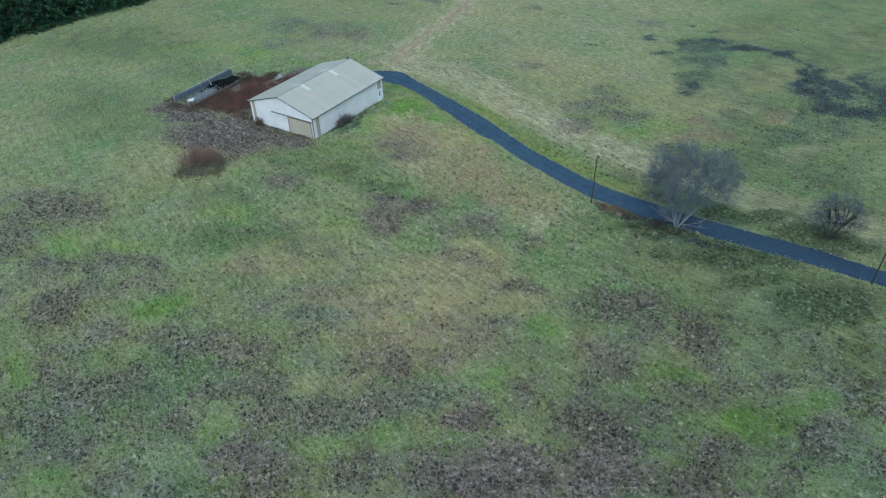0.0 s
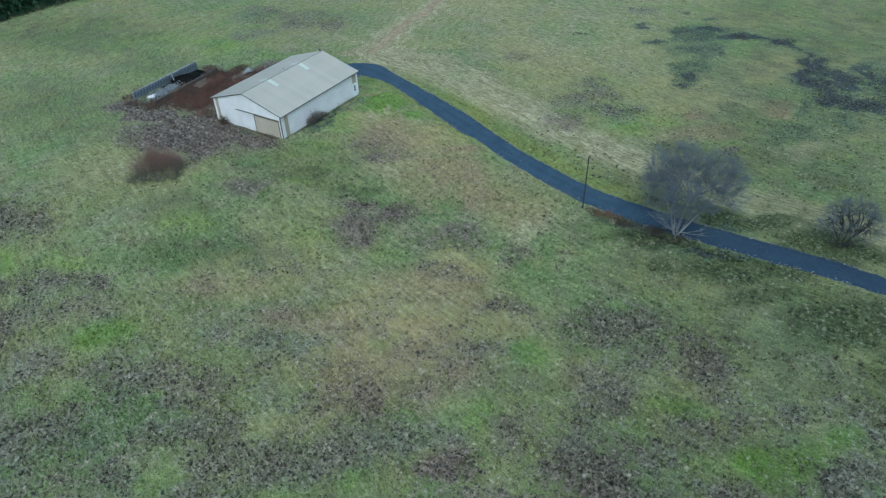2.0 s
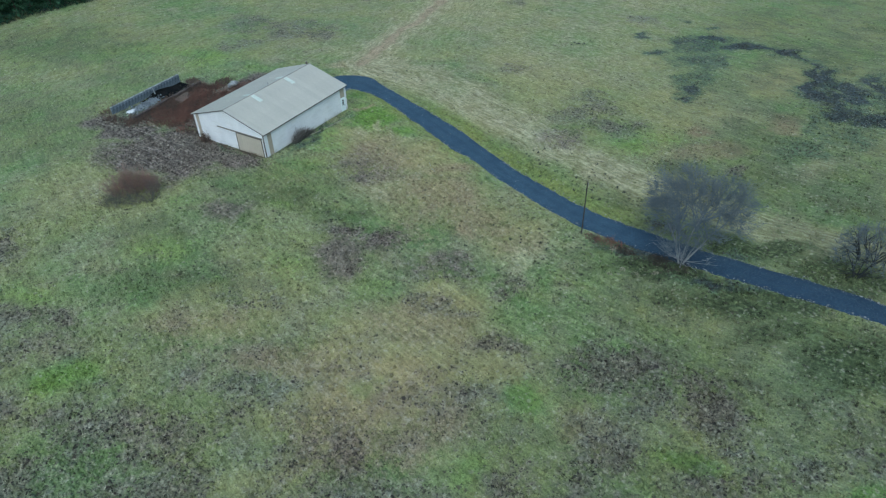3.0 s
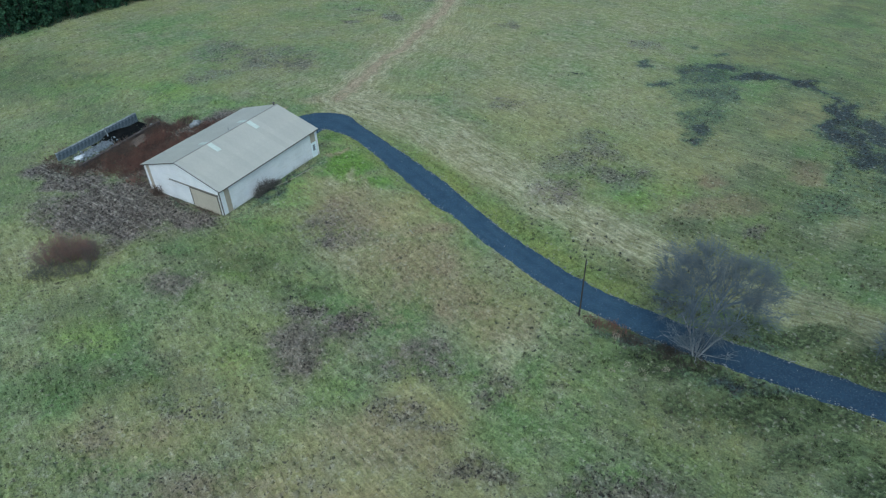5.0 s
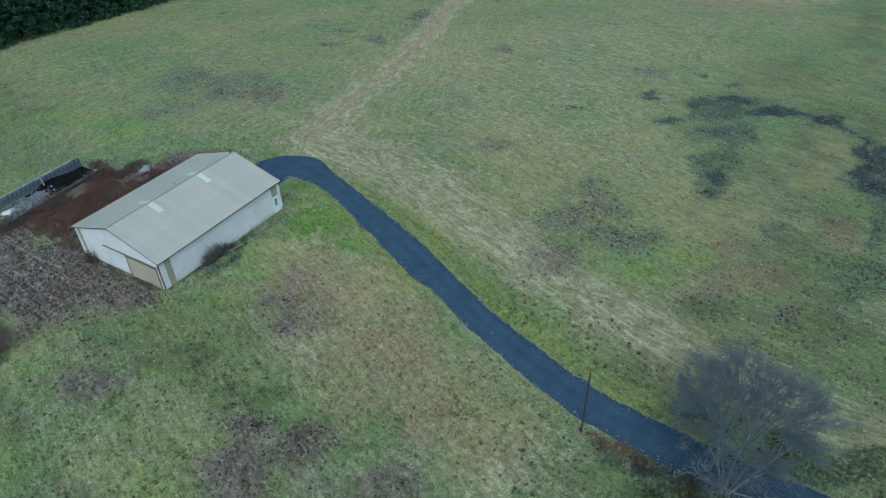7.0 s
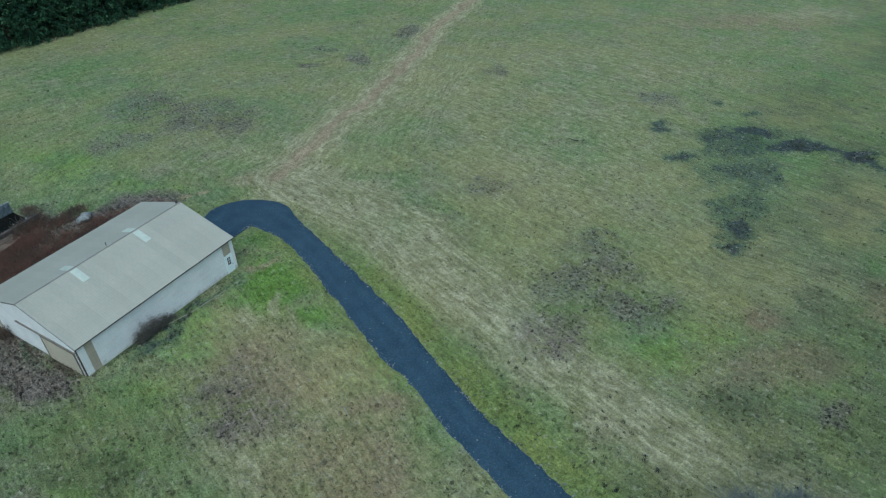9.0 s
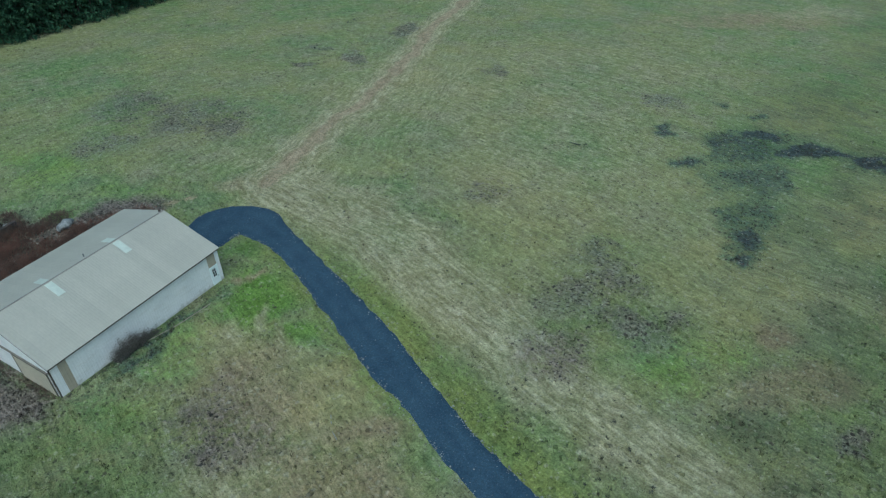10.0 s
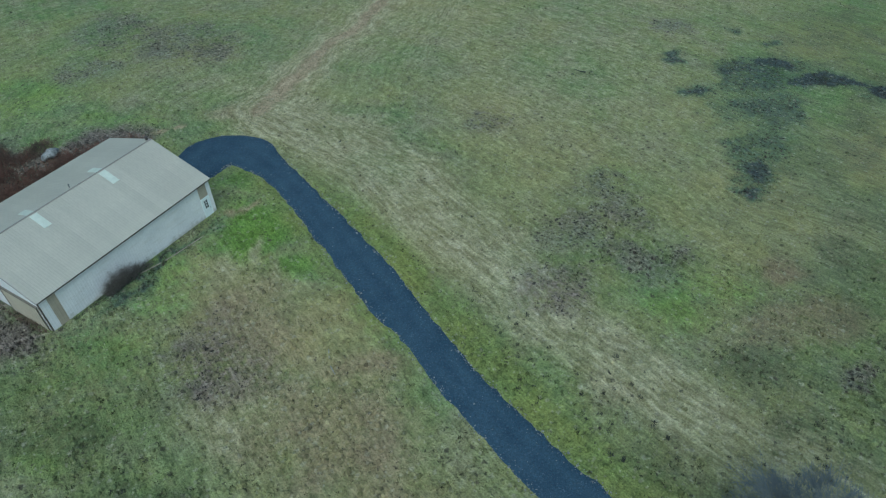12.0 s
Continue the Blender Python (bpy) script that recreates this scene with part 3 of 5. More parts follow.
SCRUB_EAST = [(78, -48.4, 3.7, 1.9, 128, 1.15), (78.4, -54.7, 3.5, 2, 135, 1.25), (64, -60.3, 12.7, 1.4, 6, 1.2), (68.1, -62.3, 7.5, 2.2, 3, 1.1),
    (62.9, -65.7, 6.1, 3.1, 173, 1.1), (66.8, -69.9, 7.2, 2.4, 179, 1.15), (52.8, -65.7, 6, 3.5, 167, 1.1), (53, -70.1, 5.3, 2.7, 170, 1.1),
    (46.3, -62.5, 6.3, 1.3, 5, 0.85), (43.9, -65.7, 6, 3.6, 140, 0.7), (57.5, -63, 7, 2.2, 5, 1.15), (61, -73.6, 12.6, 3.3, 179, 1.05), (37.7, -62.1, 5.1, 3.3, 146, 0.6)]
# Wide darker tones for the grass; the last four lie by the trees.
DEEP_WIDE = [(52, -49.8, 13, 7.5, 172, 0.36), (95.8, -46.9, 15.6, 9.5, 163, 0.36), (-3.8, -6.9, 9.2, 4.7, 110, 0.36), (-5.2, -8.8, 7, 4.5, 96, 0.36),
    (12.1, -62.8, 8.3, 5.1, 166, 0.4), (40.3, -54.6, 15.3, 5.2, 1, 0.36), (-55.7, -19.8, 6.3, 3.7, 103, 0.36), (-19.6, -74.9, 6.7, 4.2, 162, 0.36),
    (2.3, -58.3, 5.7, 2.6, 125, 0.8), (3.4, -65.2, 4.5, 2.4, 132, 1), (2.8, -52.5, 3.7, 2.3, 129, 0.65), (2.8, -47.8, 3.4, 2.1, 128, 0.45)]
# Dark strips by the drive: brush, and shade put into the ground's colour.
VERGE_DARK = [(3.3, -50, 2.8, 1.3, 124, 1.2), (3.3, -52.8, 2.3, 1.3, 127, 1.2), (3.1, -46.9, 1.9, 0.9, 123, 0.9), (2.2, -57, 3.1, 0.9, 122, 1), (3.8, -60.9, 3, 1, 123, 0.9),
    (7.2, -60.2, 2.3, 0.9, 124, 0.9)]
# Darker ground along the barn's walls and in the bunker.
FOOT_DARK = [(9.5, -0.7, 8.5, 0.8, 0, 0.95), (6, 28.5, 9, 4, 0, 0.6), (-0.5, 8.5, 0.6, 4.5, 0, 0.8)]
SOIL = [(-5.5, 12.5, 6.2, 10.5, 8, 1.15), (-2, 5, 3, 6, 0, 1.1), (-1, 15, 3, 4, 0, 1.1), (-3.5, 29.5, 2.6, 3.5, 0, 1), (7, 20, 9, 7.5, 0, 1), (18, 19.5, 7, 3.5, -20, 1), (5, 27.5, 9.5, 4.6, 4, 1.15), (-3.6, 25, 3, 5, 0, 1.1), (12.5, 25, 4, 3.5, 0, 1.1), (0, 32.2, 4, 1.2, 0, .9)]
BARE = [(18.15, -1.5, 0.55, 0.7, 0, 1.1), (19.1, -2.25, 0.9, 0.42, -14, 1.15), (20.5, -2.6, 0.9, 0.36, -12, 1.0), (25.2, 15.9, 1.0, 0.5, -30, 1.1), (26.9, 14.9, 0.9, 0.4, -30, 1.1)]


def patches(x, y, rows):
    out = np.zeros(len(x))
    for cx, cy, rx, ry, turn, strength in rows:
        c, s = math.cos(radians(turn)), math.sin(radians(turn))
        u, v = ((x - cx) * c + (y - cy) * s) / rx, ((y - cy) * c - (x - cx) * s) / ry
        out = np.maximum(out, strength * (1 - ramp01(np.hypot(u, v), 0.35, 1.45)))
    return out


def growth(x, y):
    """What grows at each place, and where the grass is toned darker: values of about 0 to 1 for every kind."""
    wx, wy = x + 1.6 * wave(x, y, 5, 1) + 0.6 * wave(x, y, 1.7, 2), y + 1.6 * wave(x, y, 5, 3) + 0.6 * wave(x, y, 1.7, 4)
    road, road_half = from_line(x, y, ROAD)
    strip, half = from_line(wx * 0.5 + x * 0.5, wy * 0.5 + y * 0.5, STRIP)
    track, wide = from_line(wx * 0.5 + x * 0.5, wy * 0.5 + y * 0.5, TRACK)
    strip, track = np.abs(strip), np.abs(track)
    verge = np.where(road < 0, (1 - ramp01(np.abs(road), 3.2, 6.0)) * (0.35 + 0.65 * ramp01(-y, 0, 14)) * (1 - ramp01(-y, 44, 51)), (1 - ramp01(np.abs(road), 2.0, 4.2)) * 0.75 * (1 - ramp01(-y, 20, 32)))
    near = ramp01(-x - 0.35 * y, 22, 56)
    far_x, far_y = x + 4 * wave(x, y, 14, 41) + 2 * wave(x, y, 5, 42), y + 4 * wave(x, y, 14, 43) + 2 * wave(x, y, 5, 44)
    rough_x, rough_y = wx + 0.9 * wave(x, y, 4, 7) + 0.9 * wave(x, y, 1.3, 78), wy + 0.9 * wave(x, y, 4, 8) + 0.9 * wave(x, y, 1.3, 79)
    out = {
        "lush": np.maximum(patches(wx, wy, LUSH_NEAR + LUSH_MID + LUSH_FAR), 0.4 * verge) + 0.12 * wave(x, y, 9, 5),
        "dry": np.maximum(0.85 * (1 - ramp01(strip, half * 0.6, half * 1.45)), 1.1 * (1 - ramp01(track, wide * 0.5, wide * 1.25))),
        "rut": np.maximum(1 - ramp01(np.abs(track - 0.3), 0.2, 1.3), 0.0) * (x > 30) * 0.9,
        "bare": patches(x, y, BARE),
        "weed": np.maximum(patches(wx, wy, WEEDS_WEST + WEEDS_SOUTH + WEEDS_MID + WEEDS_FAR), near * (0.4 + 0.36 * wave(x, y, 6, 6) + 0.28 * wave(x, y, 2.6, 9))),
        "verge": verge,
        "olive": patches(far_x, far_y, OLIVE_NEAR + OLIVE_MID + OLIVE_FAR),
        "heath": patches(wx, wy, HEATH),
        "brown": patches(wx, wy, BROWN_NEAR + BROWN_MID + BROWN_FAR),
        "soil": patches(wx, wy, SOIL),
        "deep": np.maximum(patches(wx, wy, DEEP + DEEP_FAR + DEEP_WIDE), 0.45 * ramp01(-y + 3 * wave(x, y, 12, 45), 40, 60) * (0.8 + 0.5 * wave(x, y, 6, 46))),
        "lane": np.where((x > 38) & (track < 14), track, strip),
        "dark": patches(rough_x, rough_y, SCRUB_NORTH + SCRUB_EAST + SCRUB_WASH + VERGE_DARK + FOOT_DARK),
    }
    out["dry"] = np.maximum(out["dry"], 1.1 * (1 - ramp01(np.hypot(wx - 34, wy - 6), 3.5, 9)))
    out["dry"] = np.maximum(out["dry"], patches(wx, wy, STRAW + STRAW_FAR))
    out["lush"] = out["lush"] * (1 - out["dry"]) * (1 - 0.8 * out["soil"].clip(0, 1))
    out["weed"] = out["weed"] * (1 - ramp01(out["lush"], 0.3, 0.8) * 0.8)
    out["rut"] = np.maximum(out["rut"], out.pop("bare"))
    return {k: v if k == "lane" else v.clip(0, 1.2) for k, v in out.items()}, np.abs(road) - road_half + 1.6


# ---- ground: one sheet to the horizon, fine where the camera passes ----
def spread(lo, hi, step):
    mid = list(np.arange(lo, hi + step / 2, step))
    left, right, gap = [], [], step
    while (left[-1] if left else lo) > -4500 or (right[-1] if right else hi) < 4500:
        gap *= 1.35
        left.append((left[-1] if left else lo) - gap)
        right.append((right[-1] if right else hi) + gap)
    return np.array(left[::-1] + mid + right)


gx, gy = spread(-75, 130, 0.5), spread(-95, 100, 0.5)
X, Y = (a.ravel() for a in np.meshgrid(gx, gy, indexing="ij"))
kinds, to_road = growth(X, Y)
calm = ramp01(to_road, 2.5, 5.0)
bumpy = 0.05 * wave(X, Y, 2.2, 11) + 0.035 * wave(X, Y, 1.0, 12) + 0.05 * kinds["weed"] * wave(X, Y, 0.9, 13) + 0.10 * kinds["dark"].clip(0, 1)
flat = 1 - (1 - ramp01(np.hypot((X - 9) / 12, (Y - 6.5) / 9.5), 0.85, 1.2))
Z = slope(X, Y) + bumpy * calm * flat - 0.06 * (1 - calm)
ids = np.arange(len(gx) * len(gy)).reshape(len(gx), len(gy))
quads = np.stack([ids[:-1, :-1], ids[1:, :-1], ids[1:, 1:], ids[:-1, 1:]], -1).reshape(-1, 4)
kinds["tone"] = np.full(len(X), 0.5)
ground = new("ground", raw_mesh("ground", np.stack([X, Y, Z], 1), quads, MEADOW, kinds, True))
tagged(ground, "rough winter meadow, green grass with straw and dead weeds", "ground", kind="structure")


def lie(x, y):
    """The height of the ground at a place."""
    i, j = np.clip(np.searchsorted(gx, x), 1, len(gx) - 1), np.clip(np.searchsorted(gy, y), 1, len(gy) - 1)
    g = Z.reshape(len(gx), len(gy))
    u, v = (x - gx[i - 1]) / (gx[i] - gx[i - 1]), (y - gy[j - 1]) / (gy[j] - gy[j - 1])
    return (g[i - 1, j - 1] * (1 - u) + g[i, j - 1] * u) * (1 - v) + (g[i - 1, j] * (1 - u) + g[i, j] * u) * v


# ---- gravel road ----
def build_road():
    run = ROAD[:, :2]
    way = np.gradient(run, axis=0)
    way /= np.linalg.norm(way, axis=1)[:, None]
    side = np.stack([-way[:, 1], way[:, 0]], 1)
    across = np.array([-1.12, -1.0, -0.8, -0.45, 0.0, 0.45, 0.8, 1.0, 1.12])
    rise = np.array([-0.12, 0.0, 0.04, 0.05, 0.075, 0.05, 0.04, 0.0, -0.12])
    verts = []
    for k, (a, r) in enumerate(zip(across, rise)):
        ragged = abs(a) > 0.9
        w = ROAD[:, 2] + (0.11 * wave(run[:, 0], run[:, 1], 1.5, 20 + (a > 0)) + 0.15 * wave(run[:, 0], run[:, 1], 0.55, 22 + (a > 0))) * ragged
        q = run + side * (a * w)[:, None]
        verts.append(np.c_[q, slope(q[:, 0], q[:, 1]) + r - 0.03])
    # How strongly that shade tone sits on the drive, growing southwards.
    road_shade = np.repeat(0.75 * ramp01(-run[:, 1], 45, 60), len(across))
    wheel = np.tile(np.array([0, 0, 0, 1, 0, 1, 0, 0, 0.0]), len(run))
    verts = np.stack(verts, 1)
    n, m = verts.shape[:2]
    idx = np.arange(n * m).reshape(n, m)
    faces = np.stack([idx[:-1, :-1], idx[:-1, 1:], idx[1:, 1:], idx[1:, :-1]], -1).reshape(-1, 4)[:, ::-1]
    ob = new("road", raw_mesh("road", verts.reshape(-1, 3), faces, GRAVEL, {"wheel": wheel, "road_shade": road_shade}, True))
    tagged(ob, "narrow blue-grey gravel drive with ragged grass edges", "road", kind="structure")
    return run, side


ROAD_RUN, ROAD_SIDE = build_road()

# ---- barn ----
LENGTH, WIDTH, EAVE, RIDGE, RIDGE_Y = 17.85, 13.15, 3.5, 5.6, 6.56
OVER_X, OVER_Y = 0.15, 0.35
FOOT = -0.55
PITCH = (RIDGE - EAVE) / (RIDGE_Y + OVER_Y)


def roof_height(y):
    return RIDGE - abs(y - RIDGE_Y) * PITCH


def ribbed(width, low, tops, thick=0.012, rib=0.007, every=0.225):
    """A ribbed sheet in the x-z plane, facing -y, from low up to a top that runs from tops[0] to tops[1]."""
    xs = [(0.0, 0.0)]
    count = max(1, round(width / every))
    for k in range(count):
        c = (k + 0.5) * width / count
        xs += [(c - 0.045, 0.0), (c - 0.02, rib), (c + 0.02, rib), (c + 0.045, 0.0)]
    xs.append((width, 0.0))
    bm = bmesh.new()
    rows = []
    for x, out in xs:
        top = tops[0] + (tops[1] - tops[0]) * x / width
        rows.append([bm.verts.new((x, y, z)) for y in (-out - thick, 0.0) for z in (low, top)])
    for a, b in zip(rows[:-1], rows[1:]):
        bm.faces.new((a[0], b[0], b[1], a[1]))
        bm.faces.new((a[2], a[3], b[3], b[2]))
        bm.faces.new((a[1], b[1], b[3], a[3]))
        bm.faces.new((a[0], a[2], b[2], b[0]))
    bm.faces.new((rows[0][0], rows[0][1], rows[0][3], rows[0][2]))
    bm.faces.new((rows[-1][0], rows[-1][2], rows[-1][3], rows[-1][1]))
    return bm


def build_barn():
    barn = tagged(new("barn"), "long low metal barn with white ribbed walls and tan tin roof", "barn")
    # Walls: a solid frame behind the sheets, with real openings for the doors.
    south = bmesh.new()
    box(south, 0.14, 0.02, FOOT, 16.5, 0.14, EAVE + 0.02)
    box(south, 17.45, 0.02, FOOT, LENGTH - 0.14, 0.14, EAVE + 0.02)
    box(south, 16.5, 0.02, 1.78, 17.45, 0.14, EAVE + 0.02)
    south = part("long_wall", south, WALL_TIN, barn)
    north = bmesh.new()
    box(north, 0.14, WIDTH - 0.14, FOOT, LENGTH - 0.14, WIDTH - 0.02, EAVE + 0.02)
    north = part("long_wall", north, WALL_TIN, barn)

    def gable(x0, x1, gap):
        bm = bmesh.new()
        edges = [0.02, *gap, WIDTH - 0.02]
        cuts = sorted(set(edges + [RIDGE_Y]))
        for a, b in zip(cuts[:-1], cuts[1:]):
            low = 2.62 if gap and gap[0] <= (a + b) / 2 <= gap[1] else FOOT
            vs = [bm.verts.new((x, y, z)) for x in (x0, x1) for y, z in ((a, low), (b, low), (b, roof_height(b) - 0.06), (a, roof_height(a) - 0.06))]
            for f in ((0, 1, 2, 3), (7, 6, 5, 4), (0, 4, 5, 1), (1, 5, 6, 2), (2, 6, 7, 3), (3, 7, 4, 0)):
                bm.faces.new([vs[i] for i in f])
        return bm

    west = part("gable_wall", gable(0.02, 0.14, [0.45, 5.0]), WALL_TIN, barn)
    east = part("gable_wall", gable(LENGTH - 0.14, LENGTH - 0.02, [4.2, 8.6]), WALL_TIN, barn)

    # Sheets on the long walls, one mesh for each width and colour.
    widths = [(0.0, 0.75, WALL_TIN), (0.75, 1.5, TAN_TIN)]
    x = 1.5
    while x < 16.4:
        widths.append((x, x + 0.9375, WALL_TIN))
        x += 0.9375
    shared = {}
    for a, b, paint in widths + [(17.45, LENGTH, WALL_TIN)]:
        key = (round(b - a, 3), paint.name)
        if key not in shared:
            shared[key] = mesh_of(ribbed(b - a - 0.004, FOOT, (EAVE - 0.02, EAVE - 0.02)), "wall_sheet", paint)
        piece("wall_sheet", shared[key], south, pose(a, 0.0, 0))
        piece("wall_sheet", shared[key], north, pose(LENGTH - a, WIDTH, 0, 0, 0, 180))
    piece("wall_sheet", mesh_of(ribbed(0.95, 1.82, (EAVE - 0.02, EAVE - 0.02)), "wall_sheet", TAN_TIN), south, pose(16.5, 0.0, 0))

    # Gable sheets: each cut to the roof's slope. Seen from outside, the west wall runs from y = WIDTH down to 0.
    def gable_sheets(parent, at, door):
        steps = [0.0, 0.55, 1.15] + [1.15 + 0.925 * k for k in range(1, 13)]
        steps[-1] = WIDTH
        cuts = sorted(set([round(s, 3) for s in steps] + [round(WIDTH - RIDGE_Y, 3)] + [round(WIDTH - d, 3) for d in door]))
        for a, b in zip(cuts[:-1], cuts[1:]):
            ya, yb = WIDTH - a, WIDTH - b
            low = 2.66 if door[0] < (ya + yb) / 2 < door[1] else FOOT
            paint = TAN_TIN if abs((a + b) / 2 - 0.85) < 0.25 else WALL_TIN
            bm = ribbed(b - a - 0.003, low, (roof_height(ya) - 0.09, roof_height(yb) - 0.09))
            me = mesh_of(bm, "wall_sheet", paint)
            if at == 0:
                piece("wall_sheet", me, parent, pose(0.0, ya, 0, 0, 0, -90))
            else:
                me.transform(Matrix.Translation((-(b - a), 0, 0)) @ Matrix.Identity(4))
                me.transform(Matrix.Diagonal((-1, 1, 1, 1)))
                me.flip_normals()
                piece("wall_sheet", me, parent, pose(LENGTH, yb, 0, 0, 0, 90) @ pose(0, 0, 0))

    gable_sheets(west, 0, (0.45, 5.0))
    gable_sheets(east, 1, (4.2, 8.6))

    # Corner trims and the dark line of the eaves, rakes and ridge.
    for cx, cy in ((-0.035, -0.035), (LENGTH - 0.14, -0.035), (-0.035, WIDTH - 0.14), (LENGTH - 0.14, WIDTH - 0.14)):
        bm = bmesh.new()
        wide = 0.175 if cx > 0 else 0.11
        box(bm, cx, cy, FOOT, cx + wide, cy + wide if cy < 1 else cy + 0.175, EAVE - 0.02)
        soften(bm, 0.01)
        part("corner_trim", bm, WALL_TIN if cx > 0 else TRIM, barn)
    for y in (-OVER_Y, WIDTH + OVER_Y - 0.04):
        bm = bmesh.new()
        box(bm, -OVER_X, y, roof_height(-OVER_Y) - 0.12, LENGTH + OVER_X, y + 0.04, roof_height(-OVER_Y) - 0.015)
        part("fascia", bm, TRIM, barn, "dark brown eave board")
    for x in (-OVER_X, LENGTH + OVER_X - 0.05):
        for ya, yb in ((-OVER_Y, RIDGE_Y), (WIDTH + OVER_Y, RIDGE_Y)):
            bm = bmesh.new()
            vs = [bm.verts.new((x + dx, y, roof_height(y) + dz)) for dx in (0, 0.05) for y in (ya, yb) for dz in (-0.12, -0.02)]
            for f in ((0, 1, 3, 2), (4, 6, 7, 5), (0, 4, 5, 1), (2, 3, 7, 6), (0, 2, 6, 4), (1, 5, 7, 3)):
                bm.faces.new([vs[i] for i in f])
            part("rake_board", bm, TRIM, barn, "dark brown rake board")

    # Roof: a deck with ribbed sheets from ridge to eave.
    bm = bmesh.new()
    rows = [[bm.verts.new((x, y, roof_height(y) + dz)) for y in (-OVER_Y + 0.05, RIDGE_Y, WIDTH + OVER_Y - 0.05) for dz in (-0.06, -0.02)] for x in (-OVER_X + 0.06, LENGTH + OVER_X - 0.06)]
    a, b = rows
    for i, j in ((0, 1), (1, 3), (3, 5), (5, 4), (4, 2), (2, 0)):
        bm.faces.new((a[i], a[j], b[j], b[i]))
    bm.faces.new((a[0], a[2], a[3], a[1]))
    bm.faces.new((a[2], a[4], a[5], a[3]))
    bm.faces.new((b[0], b[1], b[3], b[2]))
    bm.faces.new((b[2], b[3], b[5], b[4]))
    roof = part("roof", bm, ROOF_TIN, barn, "tan ribbed tin roof")
    span_x, count = LENGTH + 2 * OVER_X, 20
    w = span_x / count
    run = RIDGE_Y + OVER_Y
    long = math.hypot(run, run * PITCH)
    tilt = math.degrees(math.atan(PITCH))
    sheet = mesh_of(ribbed(w - 0.004, 0.0, (long - 0.03, long - 0.03), 0.012, 0.009, w / 4), "roof_sheet", ROOF_TIN)
    for k in range(count):
        x = -OVER_X + k * w
        piece("roof_sheet", sheet, roof, pose(x, -OVER_Y, roof_height(-OVER_Y), tilt - 90, 0, 0))
        piece("roof_sheet", sheet, roof, pose(x + w, WIDTH + OVER_Y, roof_height(WIDTH + OVER_Y), tilt - 90, 0, 180))
    bm = bmesh.new()
    for s in (-1, 1):
        vs = [bm.verts.new((x, RIDGE_Y + s * dy, RIDGE - dy * PITCH + dz)) for x in (-OVER_X, LENGTH + OVER_X) for dy in (0, 0.09) for dz in (0.025, 0.045)]
        for f in ((0, 1, 3, 2), (4, 6, 7, 5), (0, 4, 5, 1), (2, 3, 7, 6), (0, 2, 6, 4), (1, 5, 7, 3)):
            bm.faces.new([vs[i] for i in f])
    part("ridge_cap", bm, plain("ridge_tin", (0.27, 0.26, 0.235), (0.22, 0.21, 0.195), 0.8, 0.45), barn, "slightly darker folded ridge cap")

    # Skylight sheets astride the ridge, in two pairs.
    def on_roof(x0, x1, ya, yb, lift):
        bm = bmesh.new()
        vs = [bm.verts.new((x, y, roof_height(y) + dz)) for x in (x0, x1) for y in (ya, yb) for dz in (0.01, lift)]
        for f in ((0, 1, 3, 2), (4, 6, 7, 5), (0, 4, 5, 1), (2, 3, 7, 6), (0, 2, 6, 4), (1, 5, 7, 3)):
            bm.faces.new([vs[i] for i in f])
        return bm

    for x0 in (5.0, 11.85):
        part("skylight", on_roof(x0, x0 + 0.68, 4.7, RIDGE_Y - 0.18, 0.05), CLEAR, barn, "pale translucent skylight sheet")
        part("skylight", on_roof(x0, x0 + 0.68, RIDGE_Y + 0.18, 8.2, 0.05), CLEAR, barn, "pale translucent skylight sheet")
    # Vent pipe by the ridge and a cowl at its far end.
    for x, y, r, h, name in ((9.35, 7.1, 0.045, 0.34, "vent_pipe"), (LENGTH - 0.1, RIDGE_Y + 0.35, 0.13, 0.4, "vent_cowl")):
        bm = bmesh.new()
        bmesh.ops.create_cone(bm, segments=14, radius1=r, radius2=r, depth=h, cap_ends=True, matrix=Matrix.Translation((x, y, roof_height(y) + h / 2 - 0.05)))
        bmesh.ops.create_cone(bm, segments=14, radius1=r * 1.7, radius2=r * 0.4, depth=0.1, cap_ends=True, matrix=Matrix.Translation((x, y, roof_height(y) + h)))
        part(name, bm, METAL if name == "vent_pipe" else TRIM, barn, "small grey metal vent pipe" if name == "vent_pipe" else "small dark metal roof vent")

    # Sliding door on its track across the west gable.
    door = new("sliding_door")
    door.parent = barn
    door["label"] = "large tan sliding door hung from a track"
    bm = bmesh.new()
    box(bm, -0.1, 0.3, FOOT + 0.3, -0.06, 4.95, 2.68)
    leaf = part("door_leaf", bm, DOOR_TAN, door)
    leaf_sheet = mesh_of(ribbed(0.926, FOOT + 0.32, (2.66, 2.66), 0.008, 0.016), "door_sheet", DOOR_TAN)
    for k in range(5):
        piece("door_sheet", leaf_sheet, leaf, pose(-0.1, 4.94 - 0.93 * k, 0, 0, 0, -90))
    for k, (y0, y1, z0, z1) in enumerate(((0.25, 0.37, FOOT + 0.3, 2.7), (4.9, 5.02, FOOT + 0.3, 2.7), (0.37, 4.9, 2.6, 2.7))):
        bm = bmesh.new()
        box(bm, -0.135, y0, z0, -0.1, y1, z1)
        part("door_edge", bm, TRIM, door)
    bm = bmesh.new()
    box(bm, -0.15, 0.15, 2.72, -0.02, 8.5, 2.84)
    soften(bm, 0.012)
    part("door_track", bm, plain("track_steel", (0.2, 0.185, 0.16), (0.15, 0.14, 0.12), 1.5, 0.5), door, "grey-brown steel door track")
    # Roller door in the east gable, where the drive ends.
    roller = new("roller_door")
